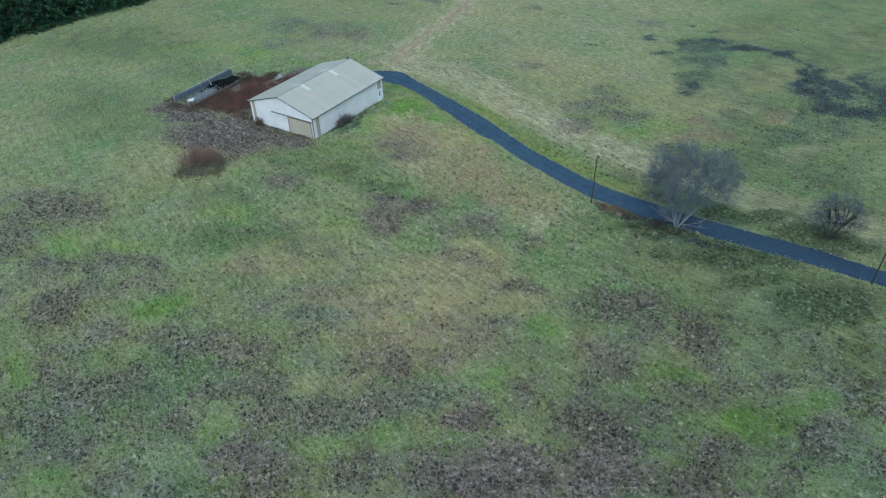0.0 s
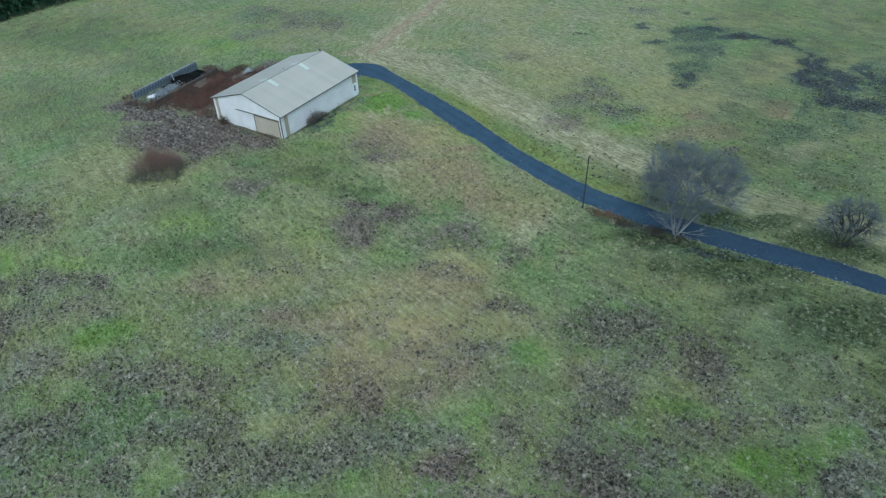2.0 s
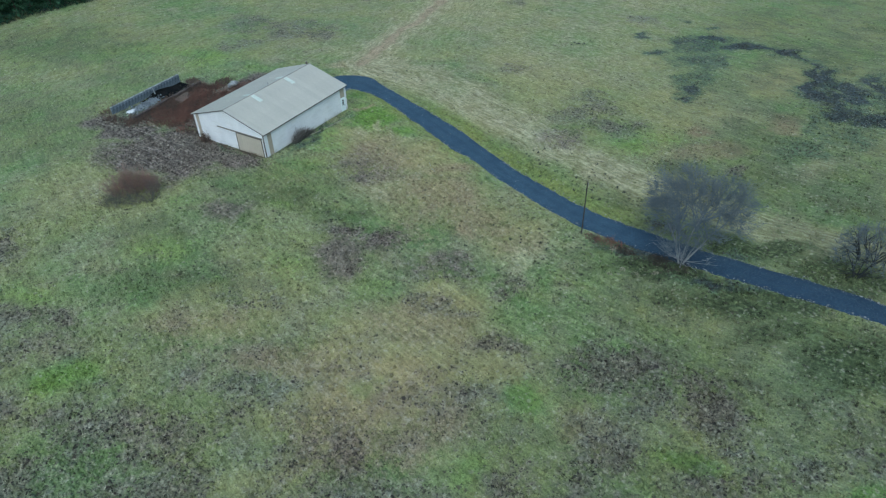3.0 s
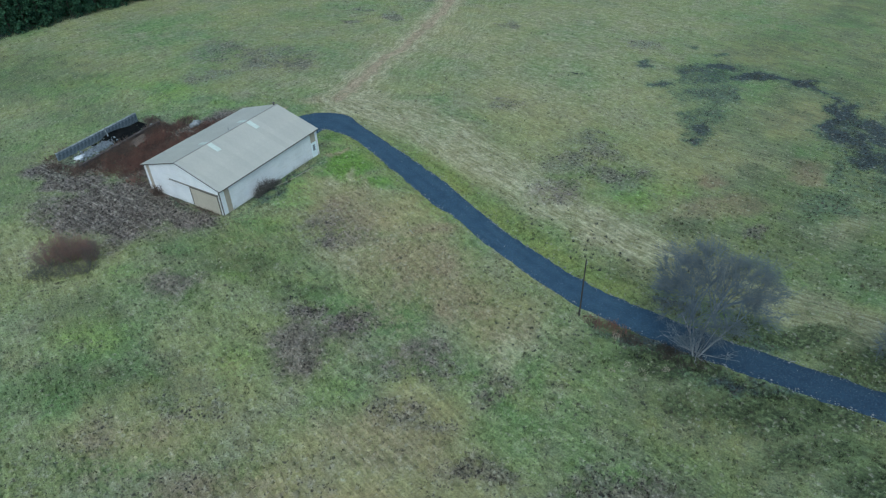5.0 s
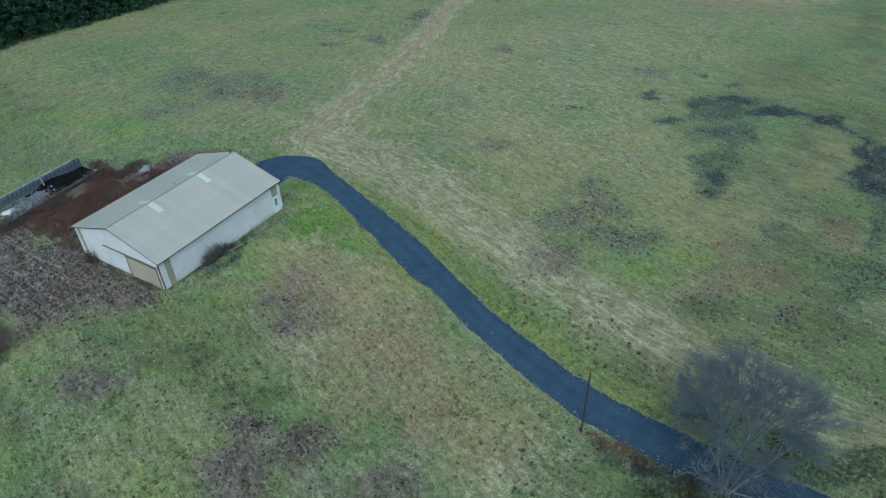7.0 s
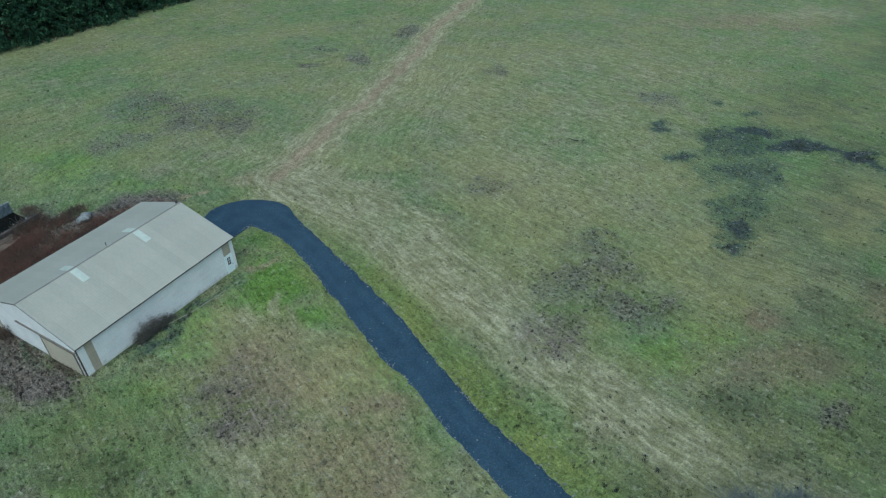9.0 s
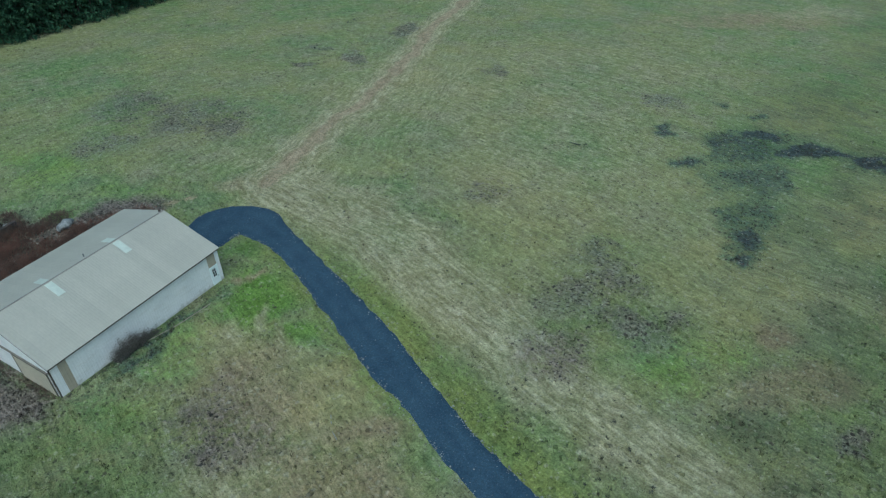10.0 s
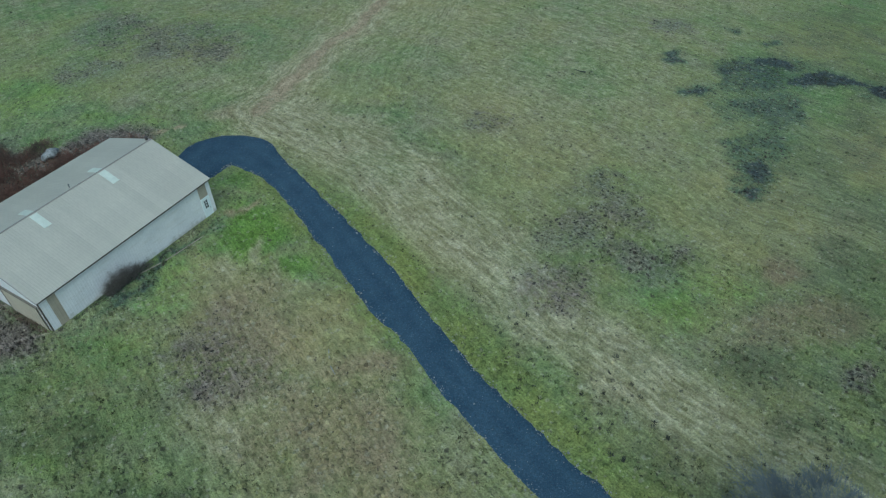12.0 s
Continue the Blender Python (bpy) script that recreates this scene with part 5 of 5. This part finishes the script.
def build_rubble():
    rng = random.Random(11)
    # A low bank of broken bits under the lumps.
    n = 26
    u, v = (a.ravel() for a in np.meshgrid(np.linspace(0, 1, n), np.linspace(0, 1, n), indexing="ij"))
    x, y = -0.6 + 7.6 * u, 27.3 + 0.9 * u + 2.2 * v
    rim = np.minimum(np.minimum(u, 1 - u) * 5, np.minimum(v, 1 - v) * 4).clip(0, 1)
    z = FLOOR_Z + 0.06 + rim * (0.16 + 0.12 * wave(x, y, 0.5, 31) + 0.08 * wave(x, y, 0.22, 32)) * ramp01(1 - u + 0.25 * wave(x, y, 0.8, 33), 0.0, 0.3)
    ids = np.arange(n * n).reshape(n, n)
    quads = np.stack([ids[:-1, :-1], ids[1:, :-1], ids[1:, 1:], ids[:-1, 1:]], -1).reshape(-1, 4)
    tagged(new("rubble_bed", raw_mesh("rubble_bed", np.stack([x, y, z], 1), quads, RUBBLE)), "bank of broken pale rubble in the bunker", "rubble", kind="stuff")
    shapes = [lump(rng, (0.26, 0.2, 0.13), RUBBLE, 0.7) for _ in range(4)]
    for k in range(290):
        u = rng.random()
        x, y = 0.4 + 6.4 * u + rng.gauss(0, 0.25), 28.2 + 0.9 * u + rng.gauss(0, 0.75)
        s = 0.2 + 0.5 * rng.random() ** 1.6
        ob = tagged(new("rubble_lump", shapes[k % 4]), "pale broken rubble lying in the bunker", "rubble", "rubble in the bunker")
        ob.matrix_basis = pose(x, y, FLOOR_Z + 0.1 + rng.uniform(0, 0.28), rng.uniform(0, 50), rng.uniform(0, 50), rng.uniform(0, 360)) @ Matrix.Diagonal((s, s, s, 1))
    sack = lump(rng, (0.9, 0.5, 0.3), plain("white_plastic", (0.7, 0.74, 0.77), (0.5, 0.54, 0.57), 2.0), 0.9)
    ob = tagged(new("plastic_sheet", sack), "crumpled white plastic sheet at the bunker's mouth", "sheet")
    ob.matrix_basis = pose(0.7, 28.6, FLOOR_Z + 0.2, 8, -5, 20)
    bm = bmesh.new()
    box(bm, -0.07, -0.07, -0.2, 0.07, 0.07, 1.9)
    soften(bm, 0.01)
    ob = tagged(part("leaning_post", bm, CAP), "pale post leaning on the bunker wall", "post")
    ob.matrix_basis = pose(6.3, 29.7, FLOOR_Z, -28, 12, 0)
    # Weathered boards beside the near wall.
    for k in range(9):
        bm = bmesh.new()
        box(bm, -rng.uniform(1.2, 1.6), -0.08, 0, rng.uniform(1.2, 1.7), 0.08, 0.045)
        soften(bm, 0.008)
        ob = tagged(part("board", bm, WOOD), "weathered tan board in a heap by the bunker", "board", "boards by the bunker")
        ob.matrix_basis = pose(7.6 + rng.gauss(0, 0.25), 23.9 + 0.21 * k, float(slope(8, 24)) + 0.55 + 0.06 * (k // 5) + rng.uniform(0, .05), 0, rng.uniform(-4, 4), 4 + rng.gauss(0, 4))
    # The pale boulder in the brambles.
    boulder = lump(rng, (1.0, 0.65, 0.45), STONE, 0.75)
    ob = tagged(new("boulder", boulder), "pale grey boulder in the brambles", "boulder")
    ob.matrix_basis = pose(15.7, 22.1, float(slope(15.7, 22.1)) + 0.4, 0, 0, 15)
    ob = tagged(new("boulder", lump(rng, (0.3, 0.25, 0.22), STONE, 0.3)), "small pale stone by the bunker's end", "boulder")
    ob.matrix_basis = pose(12.2, 27.6, float(slope(12, 27)) + 0.45)
    for x, y, turn in ((8.0, -21.6, 60), (9.1, -20.4, 40)):
        bm = bmesh.new()
        box(bm, -0.45, -0.025, 0, 0.45, 0.025, 0.04)
        soften(bm, 0.006)
        ob = tagged(part("stick", bm, CAP), "short pale stick lying in the grass", "stick", "sticks in the grass")
        ob.matrix_basis = pose(x, y, float(lie(x, y)) + 0.06, 0, 0, turn)
    bm = bmesh.new()
    for a, b, r in (((-0.7, 0, 0.08), (0.1, 0.05, 0.14), 0.09), ((0.1, 0.05, 0.14), (0.75, -0.1, 0.2), 0.07), ((0.05, 0.05, 0.14), (0.4, 0.5, 0.45), 0.05)):
        way = Vector(b) - Vector(a)
        m = Matrix.Translation((Vector(a) + Vector(b)) / 2) @ way.to_track_quat("Z", "Y").to_matrix().to_4x4()
        bmesh.ops.create_cone(bm, segments=8, radius1=r, radius2=r * 0.7, depth=way.length, cap_ends=True, matrix=m)
    ob = tagged(part("fallen_branch", bm, DARK_STEMS), "dark fallen branch lying alone on the far field", "branch")
    ob.matrix_basis = pose(64.2, -19.2, float(lie(64.2, -19.2)), 0, 0, 100)
    # A long thin pole, slightly bent, on the grass beside the barn.
    bm = bmesh.new()
    run = smooth_line([(8.0, -0.75, 0.04), (10.4, -1.35, 0.045), (12.4, -1.6, 0.045), (14.4, -1.8, 0.035)], 0.4)
    rings = []
    for k, (x, y, r) in enumerate(run):
        z = float(lie(x, y)) + 0.07
        rings.append([bm.verts.new((x + 0.15 * r * math.cos(a), y + r * math.cos(a), z + r * math.sin(a))) for a in (0, 1.257, 2.513, 3.77, 5.027)])
    for a, b in zip(rings[:-1], rings[1:]):
        for i in range(5):
            bm.faces.new((a[i], a[(i + 1) % 5], b[(i + 1) % 5], b[i]))
    bm.faces.new(rings[0])
    bm.faces.new(rings[-1][::-1])
    tagged(part("pole", bm, plain("grey_wood", (0.34, 0.31, 0.26), (0.24, 0.22, 0.185), 2.0), None), "long thin grey pole lying in the grass", "pole")


build_rubble()


# ---- weed clumps that can be told apart on the mown strip and in the brown grass ----
CLUMPS = [(4.4, -63.6), (4.4, -67.7), (4.4, -70), (0.1, -53.4),
    (13.1, -33.4), (13.5, -34.3), (13.0, -36.0), (19.0, -31.5), (20.3, -31.8), (20.8, -35.6), (18.1, -34.7), (16.8, -37.5), (16.0, -37.2), (18.1, -39.5),
    (20.6, -39.8), (19.7, -39.5), (21.9, -38.8), (19.5, -41.8), (17.9, -41.3), (16.9, -40.3), (16.1, -39.8), (17.2, -42.2), (15.2, -38.5), (13.8, -39.1),
    (13.4, -39.6), (14.3, -40.2), (14.0, -41.1), (13.4, -41.2), (12.3, -39.3), (15.6, -43.7), (15.2, -43.8), (14.7, -44.9), (13.5, -43.3), (11.7, -41.9),
    (11.6, -42.8), (11.6, -43.8), (13.6, -45.9), (15.4, -48.8), (17.8, -54.4), (17.7, -55.7), (21.0, -53.5), (16.1, -33.0), (15.3, -35.5), (30.5, -20.1),
    (35.5, 0.7)]


def build_clumps():
    rng = np.random.default_rng(77)
    pick = random.Random(78)
    shapes = []
    for k in range(4):
        v, t = shrub(rng, 0.27, 0.3, 26, 70, 0.022)
        shapes.append(raw_mesh("weed_clump", v, t, DARK_STEMS))
    spots = [(x, y, 0.0, 0.0, 1) for x, y in CLUMPS]
    spots += [(19.0, -33.0, 3.0, 4.0, 6), (35.0, 1.0, 2.0, 4.0, 4), (29.0, -20.5, 2.0, 2.0, 3), (1.0, -38.0, 4.5, 4.5, 26), (-6.0, -41.0, 7.0, 6.0, 26), (-2.0, -47.0, 6.0, 5.0, 24),
             (-7.5, -17.5, 3.0, 3.0, 14), (2.0, -25.0, 3.0, 2.5, 9), (-8.0, -27.0, 3.0, 2.5, 9), (18.0, -52.0, 3.0, 6.0, 9), (64.0, -20.0, 2.0, 2.0, 2)]
    for cx, cy, rx, ry, n in spots:
        for _ in range(n):
            x, y, s = cx + pick.gauss(0, rx * 0.6), cy + pick.gauss(0, ry * 0.6), pick.uniform(0.6, 1.2) * (0.95 if rx == 0 else 0.8)
            if abs(float(from_line(np.array([x]), np.array([y]), ROAD)[0][0])) < 2.4:
                continue
            ob = tagged(new("weed_clump", shapes[pick.randrange(4)]), "dark dead weed clump in the short grass", "weed", "weed clumps in the grass")
            ob.matrix_basis = pose(x, y, float(lie(x, y)), 0, 0, pick.uniform(0, 360)) @ Matrix.Diagonal((s, s * pick.uniform(0.6, 1), s, 1))


build_clumps()


# ---- wood at the field's edge ----
def conifer_meshes(seed):
    rng = np.random.default_rng(seed)
    tall = rng.uniform(11, 15)
    v, t, _ = canes(np.array([[0, 0, -0.3]]), np.array([[0, 0, 1.0]]), np.array([tall]), np.array([0.24]), 0.01, rng, 6, 0.15)
    trunk = raw_mesh("trunk", v, t, TRUNK)
    n = 150
    z = tall * (0.04 + 0.95 * rng.uniform(0, 1, n) ** 1.15)
    q = rng.uniform(0, 2 * math.pi, n)
    reach = (1 - z / tall) ** 0.75 * tall * 0.26 * rng.uniform(0.65, 1.15, n) + 0.25
    start = np.stack([0 * z, 0 * z, z], 1)
    tip = np.stack([np.cos(q) * reach, np.sin(q) * reach, z - 0.12 * reach], 1)
    k = 26
    pick = np.repeat(np.arange(n), k)
    at = np.sqrt(rng.uniform(0.03, 1, len(pick)))
    mid = start[pick] + (tip - start)[pick] * at[:, None] + rng.normal(0, 0.2, (len(pick), 3)) * (0.4 + reach[pick] * 0.25)[:, None]
    size = rng.uniform(0.16, 0.34, len(pick))
    a = rng.normal(0, 1, (len(pick), 3))
    a /= np.linalg.norm(a, axis=1)[:, None]
    b = np.cross(a, rng.normal(0, 1, (len(pick), 3)))
    b /= np.linalg.norm(b, axis=1)[:, None]
    verts = np.stack([mid - a * size[:, None], mid + b * size[:, None] * 0.55, mid + a * size[:, None], mid - b * size[:, None] * 0.55 - (0, 0, 0.1)], 1).reshape(-1, 3)
    base = np.arange(len(pick))[:, None] * 4
    tris = np.concatenate([base + np.array([0, 1, 2]), base + np.array([0, 2, 3])])
    v2, t2, _ = canes(start, tip - start, np.linalg.norm(tip - start, axis=1), np.full(n, 0.035), 0.02, rng, 1)
    return trunk, raw_mesh("crown", verts, tris, NEEDLES), raw_mesh("branchwork", v2, t2, TRUNK)


def build_wood():
    rng = random.Random(9)
    kinds_of = [conifer_meshes(100 + k) for k in range(4)]
    first = []
    for trunk, crown, branches in kinds_of:
        tree = tagged(new("conifer"), "dark green conifer in the wood's edge", "tree", "conifers along the field")
        for key, me in (("trunk", trunk), ("crown", crown), ("branchwork", branches)):
            new(key, me).parent = tree
        first.append(tree)
    k = 0
    for row in range(4):
        x = -26 + 2.1 * row
        while x < 118:
            px, py, s = x + rng.uniform(-0.7, 0.7), 91.2 + 3.6 * row + rng.uniform(-0.8, 0.8) + (0.02 * max(0, 20 - x)) * 2, rng.uniform(0.8, 1.15)
            m = pose(px, py, float(lie(px, py)), 0, 0, rng.uniform(0, 360))
            if k < 4:
                tree = first[k]
                tree.matrix_basis = m
            else:
                tree = copy_thing(first[rng.randrange(4)], m)
            tree.scale = (s, s, s)
            k += 1
            x += rng.uniform(3.2, 4.3)


build_wood()
thicket("wood_edge_brush", [(x, 88.7 + (x * 0.37) % 1.2, 3.0, 1.0, 0) for x in range(-24, 118, 5)], 41, 1.3, 7, DARK_STEMS, "dark undergrowth along the wood's edge")


# ---- grass tufts over the field ----
def build_tufts():
    rng = np.random.default_rng(3)

    def scatter(n, near):
        x, y = rng.uniform(-68, 118, n), rng.uniform(-88, 90, n)
        keep = rng.uniform(0, 1, n) < np.clip(1.3 - np.hypot(x + 25, y + 42) / near, 0.08, 1)
        keep &= (x * 0.85 + y * 0.5 > -78) & ~((x > -0.3) & (x < LENGTH + 0.3) & (y > -0.3) & (y < WIDTH + 0.3))
        x, y = x[keep], y[keep]
        kind, road = growth(x, y)
        return x, y, kind, road > 2.0

    def blades_of(x, y, kind, tall, tone, width, blades, lean_most, loose=0.04):
        m = len(x) * blades
        pick = np.repeat(np.arange(len(x)), blades)
        z = lie(x, y)
        q, lean = rng.uniform(0, 2 * math.pi, m), rng.uniform(0.3, lean_most, m)
        foot = np.stack([x[pick] + rng.normal(0, loose, m), y[pick] + rng.normal(0, loose, m), z[pick] - 0.02], 1)
        side = np.stack([-np.sin(q), np.cos(q), 0 * q], 1) * (rng.uniform(0.6, 1.3, m) * width)[:, None]
        tip = foot + np.stack([np.cos(q) * lean, np.sin(q) * lean, np.ones(m)], 1) * (tall[pick] * rng.uniform(0.7, 1.3, m))[:, None]
        verts = np.stack([foot - side, foot + side, tip], 1).reshape(-1, 3)
        attrs = {k: np.repeat(v[pick], 3) for k, v in kind.items()}
        attrs["tone"] = np.repeat(tone[pick], 3)
        return verts, attrs

    # Grass.
    x, y, kind, off = scatter(900000, 75)
    keep = off & (rng.uniform(0, 1, len(x)) < (0.35 + 0.4 * (0.5 + 0.5 * wave(x, y, 1.4, 51))) * (1 - 0.5 * kind["dry"].clip(0, 1)) * (1 - 0.6 * kind["rut"]))
    x, y, kind = x[keep], y[keep], {k: v[keep] for k, v in kind.items()}
    tall = (0.07 + 0.08 * rng.uniform(0, 1, len(x)) ** 2) * (1 + 0.5 * kind["weed"] + 0.8 * kind["dark"] - 0.45 * kind["dry"].clip(0, 1))
    first = blades_of(x, y, kind, tall, np.clip(0.53 + rng.normal(0, 0.08, len(x)), 0.1, 0.95), 0.03, 4, 1.5)
    # Dead dark clumps and pale bleached ones, thickest among the weeds.
    x, y, kind, off = scatter(800000, 80)
    thick = 0.04 + 0.15 * ramp01(wave(x, y, 6, 61) + 0.4 * wave(x, y, 2, 62), -0.2, 0.8) + 0.5 * ramp01(kind["weed"], 0.25, 0.9) + 0.35 * kind["dark"] + 0.4 * kind["soil"].clip(0, 1) + 0.1 * kind["brown"] + 0.15 * kind["deep"]
    thick = thick * 2.3 * ramp01(wave(x, y, 0.7, 63) + 0.5 * wave(x, y, 0.33, 64), 0.05, 0.55)
    keep = off & (rng.uniform(0, 1, len(x)) < thick * (1 - 0.85 * kind["dry"].clip(0, 1)) * (1 - 0.7 * ramp01(kind["lush"], 0.4, 0.9)) * (1 - 0.65 * kind["olive"].clip(0, 1)) * (1 - 0.4 * kind["brown"].clip(0, 1)))
    x, y, kind = x[keep], y[keep], {k: v[keep] for k, v in kind.items()}
    dead = rng.uniform(0, 1, len(x)) < 0.62
    tone = np.where(dead, rng.uniform(0.0, 0.22, len(x)), rng.uniform(0.58, 0.82, len(x)))
    tall = rng.uniform(0.05, 0.15, len(x)) * np.where(dead, 1.0, 0.75)
    second = blades_of(x, y, kind, tall * 1.5, tone, 0.045, 5, 1.3, 0.07)
    # Low tussocks, packed close where the weeds stand.
    x, y, kind, off = scatter(560000, 62)
    thick = 0.1 + 0.2 * ramp01(wave(x, y, 5, 71) + 0.5 * wave(x, y, 1.5, 72), 0.0, 0.9) + 0.6 * ramp01(kind["weed"] + 0.45 * wave(x, y, 2.5, 73) + 0.2 * wave(x, y, 0.9, 74), 0.2, 0.95) + 0.7 * ramp01(kind["soil"], 0.4, 0.9) + 0.2 * kind["brown"]
    keep = off & (rng.uniform(0, 1, len(x)) < thick * (1 - 0.9 * kind["dry"].clip(0, 1)) * (1 - 0.4 * kind["olive"].clip(0, 1)))
    x, y, kind = x[keep], y[keep], {k: v[keep] for k, v in kind.items()}
    m, r = len(x), rng.uniform(0.08, 0.24, len(x))
    h = r * rng.uniform(0.7, 1.3, m)
    turn = rng.uniform(0, 6.28, m)[:, None] + np.arange(6) * 1.0472
    rim = np.stack([x[:, None] + np.cos(turn) * r[:, None] * rng.uniform(0.7, 1.3, (m, 6)), y[:, None] + np.sin(turn) * r[:, None] * rng.uniform(0.7, 1.3, (m, 6)),
                    np.repeat((lie(x, y) - 0.03)[:, None], 6, 1)], -1)
    mid_ring = np.stack([x[:, None] + np.cos(turn) * r[:, None] * 0.72, y[:, None] + np.sin(turn) * r[:, None] * 0.72, (lie(x, y) + 0.7 * h)[:, None] * np.ones(6) + rng.normal(0, 0.012, (m, 6))], -1)
    peak = np.stack([x, y, lie(x, y) + h], -1)[:, None]
    third = np.concatenate([rim, mid_ring, peak], 1).reshape(-1, 3)
    shape = [f for i in range(6) for j in [(i + 1) % 6] for f in ((i, j, 6 + j), (i, 6 + j, 6 + i), (6 + i, 6 + j, 12))]
    lumps = (np.arange(m)[:, None, None] * 13 + np.array(shape)[None]).reshape(-1, 3)
    tone = np.repeat(np.clip(rng.normal(0.43, 0.085, m), 0.15, 0.7), 13)
    more = {k: np.repeat(v, 13) for k, v in kind.items()} | {"tone": tone}
    verts = np.concatenate([first[0], second[0], third])
    flat_count = len(first[0]) + len(second[0])
    tris = np.concatenate([np.arange(flat_count).reshape(-1, 3), lumps + flat_count])
    attrs = {k: np.concatenate([first[1][k], second[1][k], more[k]]) for k in first[1]}
    ob = new("grass", raw_mesh("grass", verts, tris, MEADOW, attrs))
    tagged(ob, "short winter grass tufts and dead weed stalks", "grass", kind="stuff")


build_tufts()


# ---- stones along the road's edges ----
def build_stones():
    rng = np.random.default_rng(6)
    n = 3000
    i = rng.integers(0, int(len(ROAD) * 0.62), n)
    edge = np.where(rng.uniform(0, 1, n) < 0.5, -1, 1)
    bunch = 0.5 + 0.5 * wave(ROAD_RUN[i][:, 0], ROAD_RUN[i][:, 1], 3.0, 90)
    off = np.where(rng.uniform(0, 1, n) < 0.82 + 0.18 * bunch, 1.02 + rng.normal(0, 0.05, n), rng.uniform(-0.9, 0.9, n)) * edge
    p = ROAD_RUN[i] + ROAD_SIDE[i] * (off * ROAD[i, 2])[:, None] + rng.normal(0, 0.15, (n, 2))
    z = slope(p[:, 0], p[:, 1]) + 0.01
    r = rng.uniform(0.022, 0.062, n) * (1 + (rng.uniform(0, 1, n) < 0.12) * 0.9)
    shape = np.array([(1, 0, 0), (-1, 0, 0), (0, 1, 0), (0, -1, 0), (0, 0, 0.7), (0, 0, -0.7)])
    verts = (np.c_[p, z][:, None] + shape[None] * r[:, None, None] * rng.uniform(0.7, 1.3, (n, 6, 1))).reshape(-1, 3)
    faces = np.array([(0, 2, 4), (2, 1, 4), (1, 3, 4), (3, 0, 4), (2, 0, 5), (1, 2, 5), (3, 1, 5), (0, 3, 5)])
    tris = (np.arange(n)[:, None, None] * 6 + faces[None]).reshape(-1, 3)
    tagged(new("loose_stones", raw_mesh("loose_stones", verts, tris, STONE)), "pale loose stones along the drive's edges", "stones", kind="stuff")


build_stones()
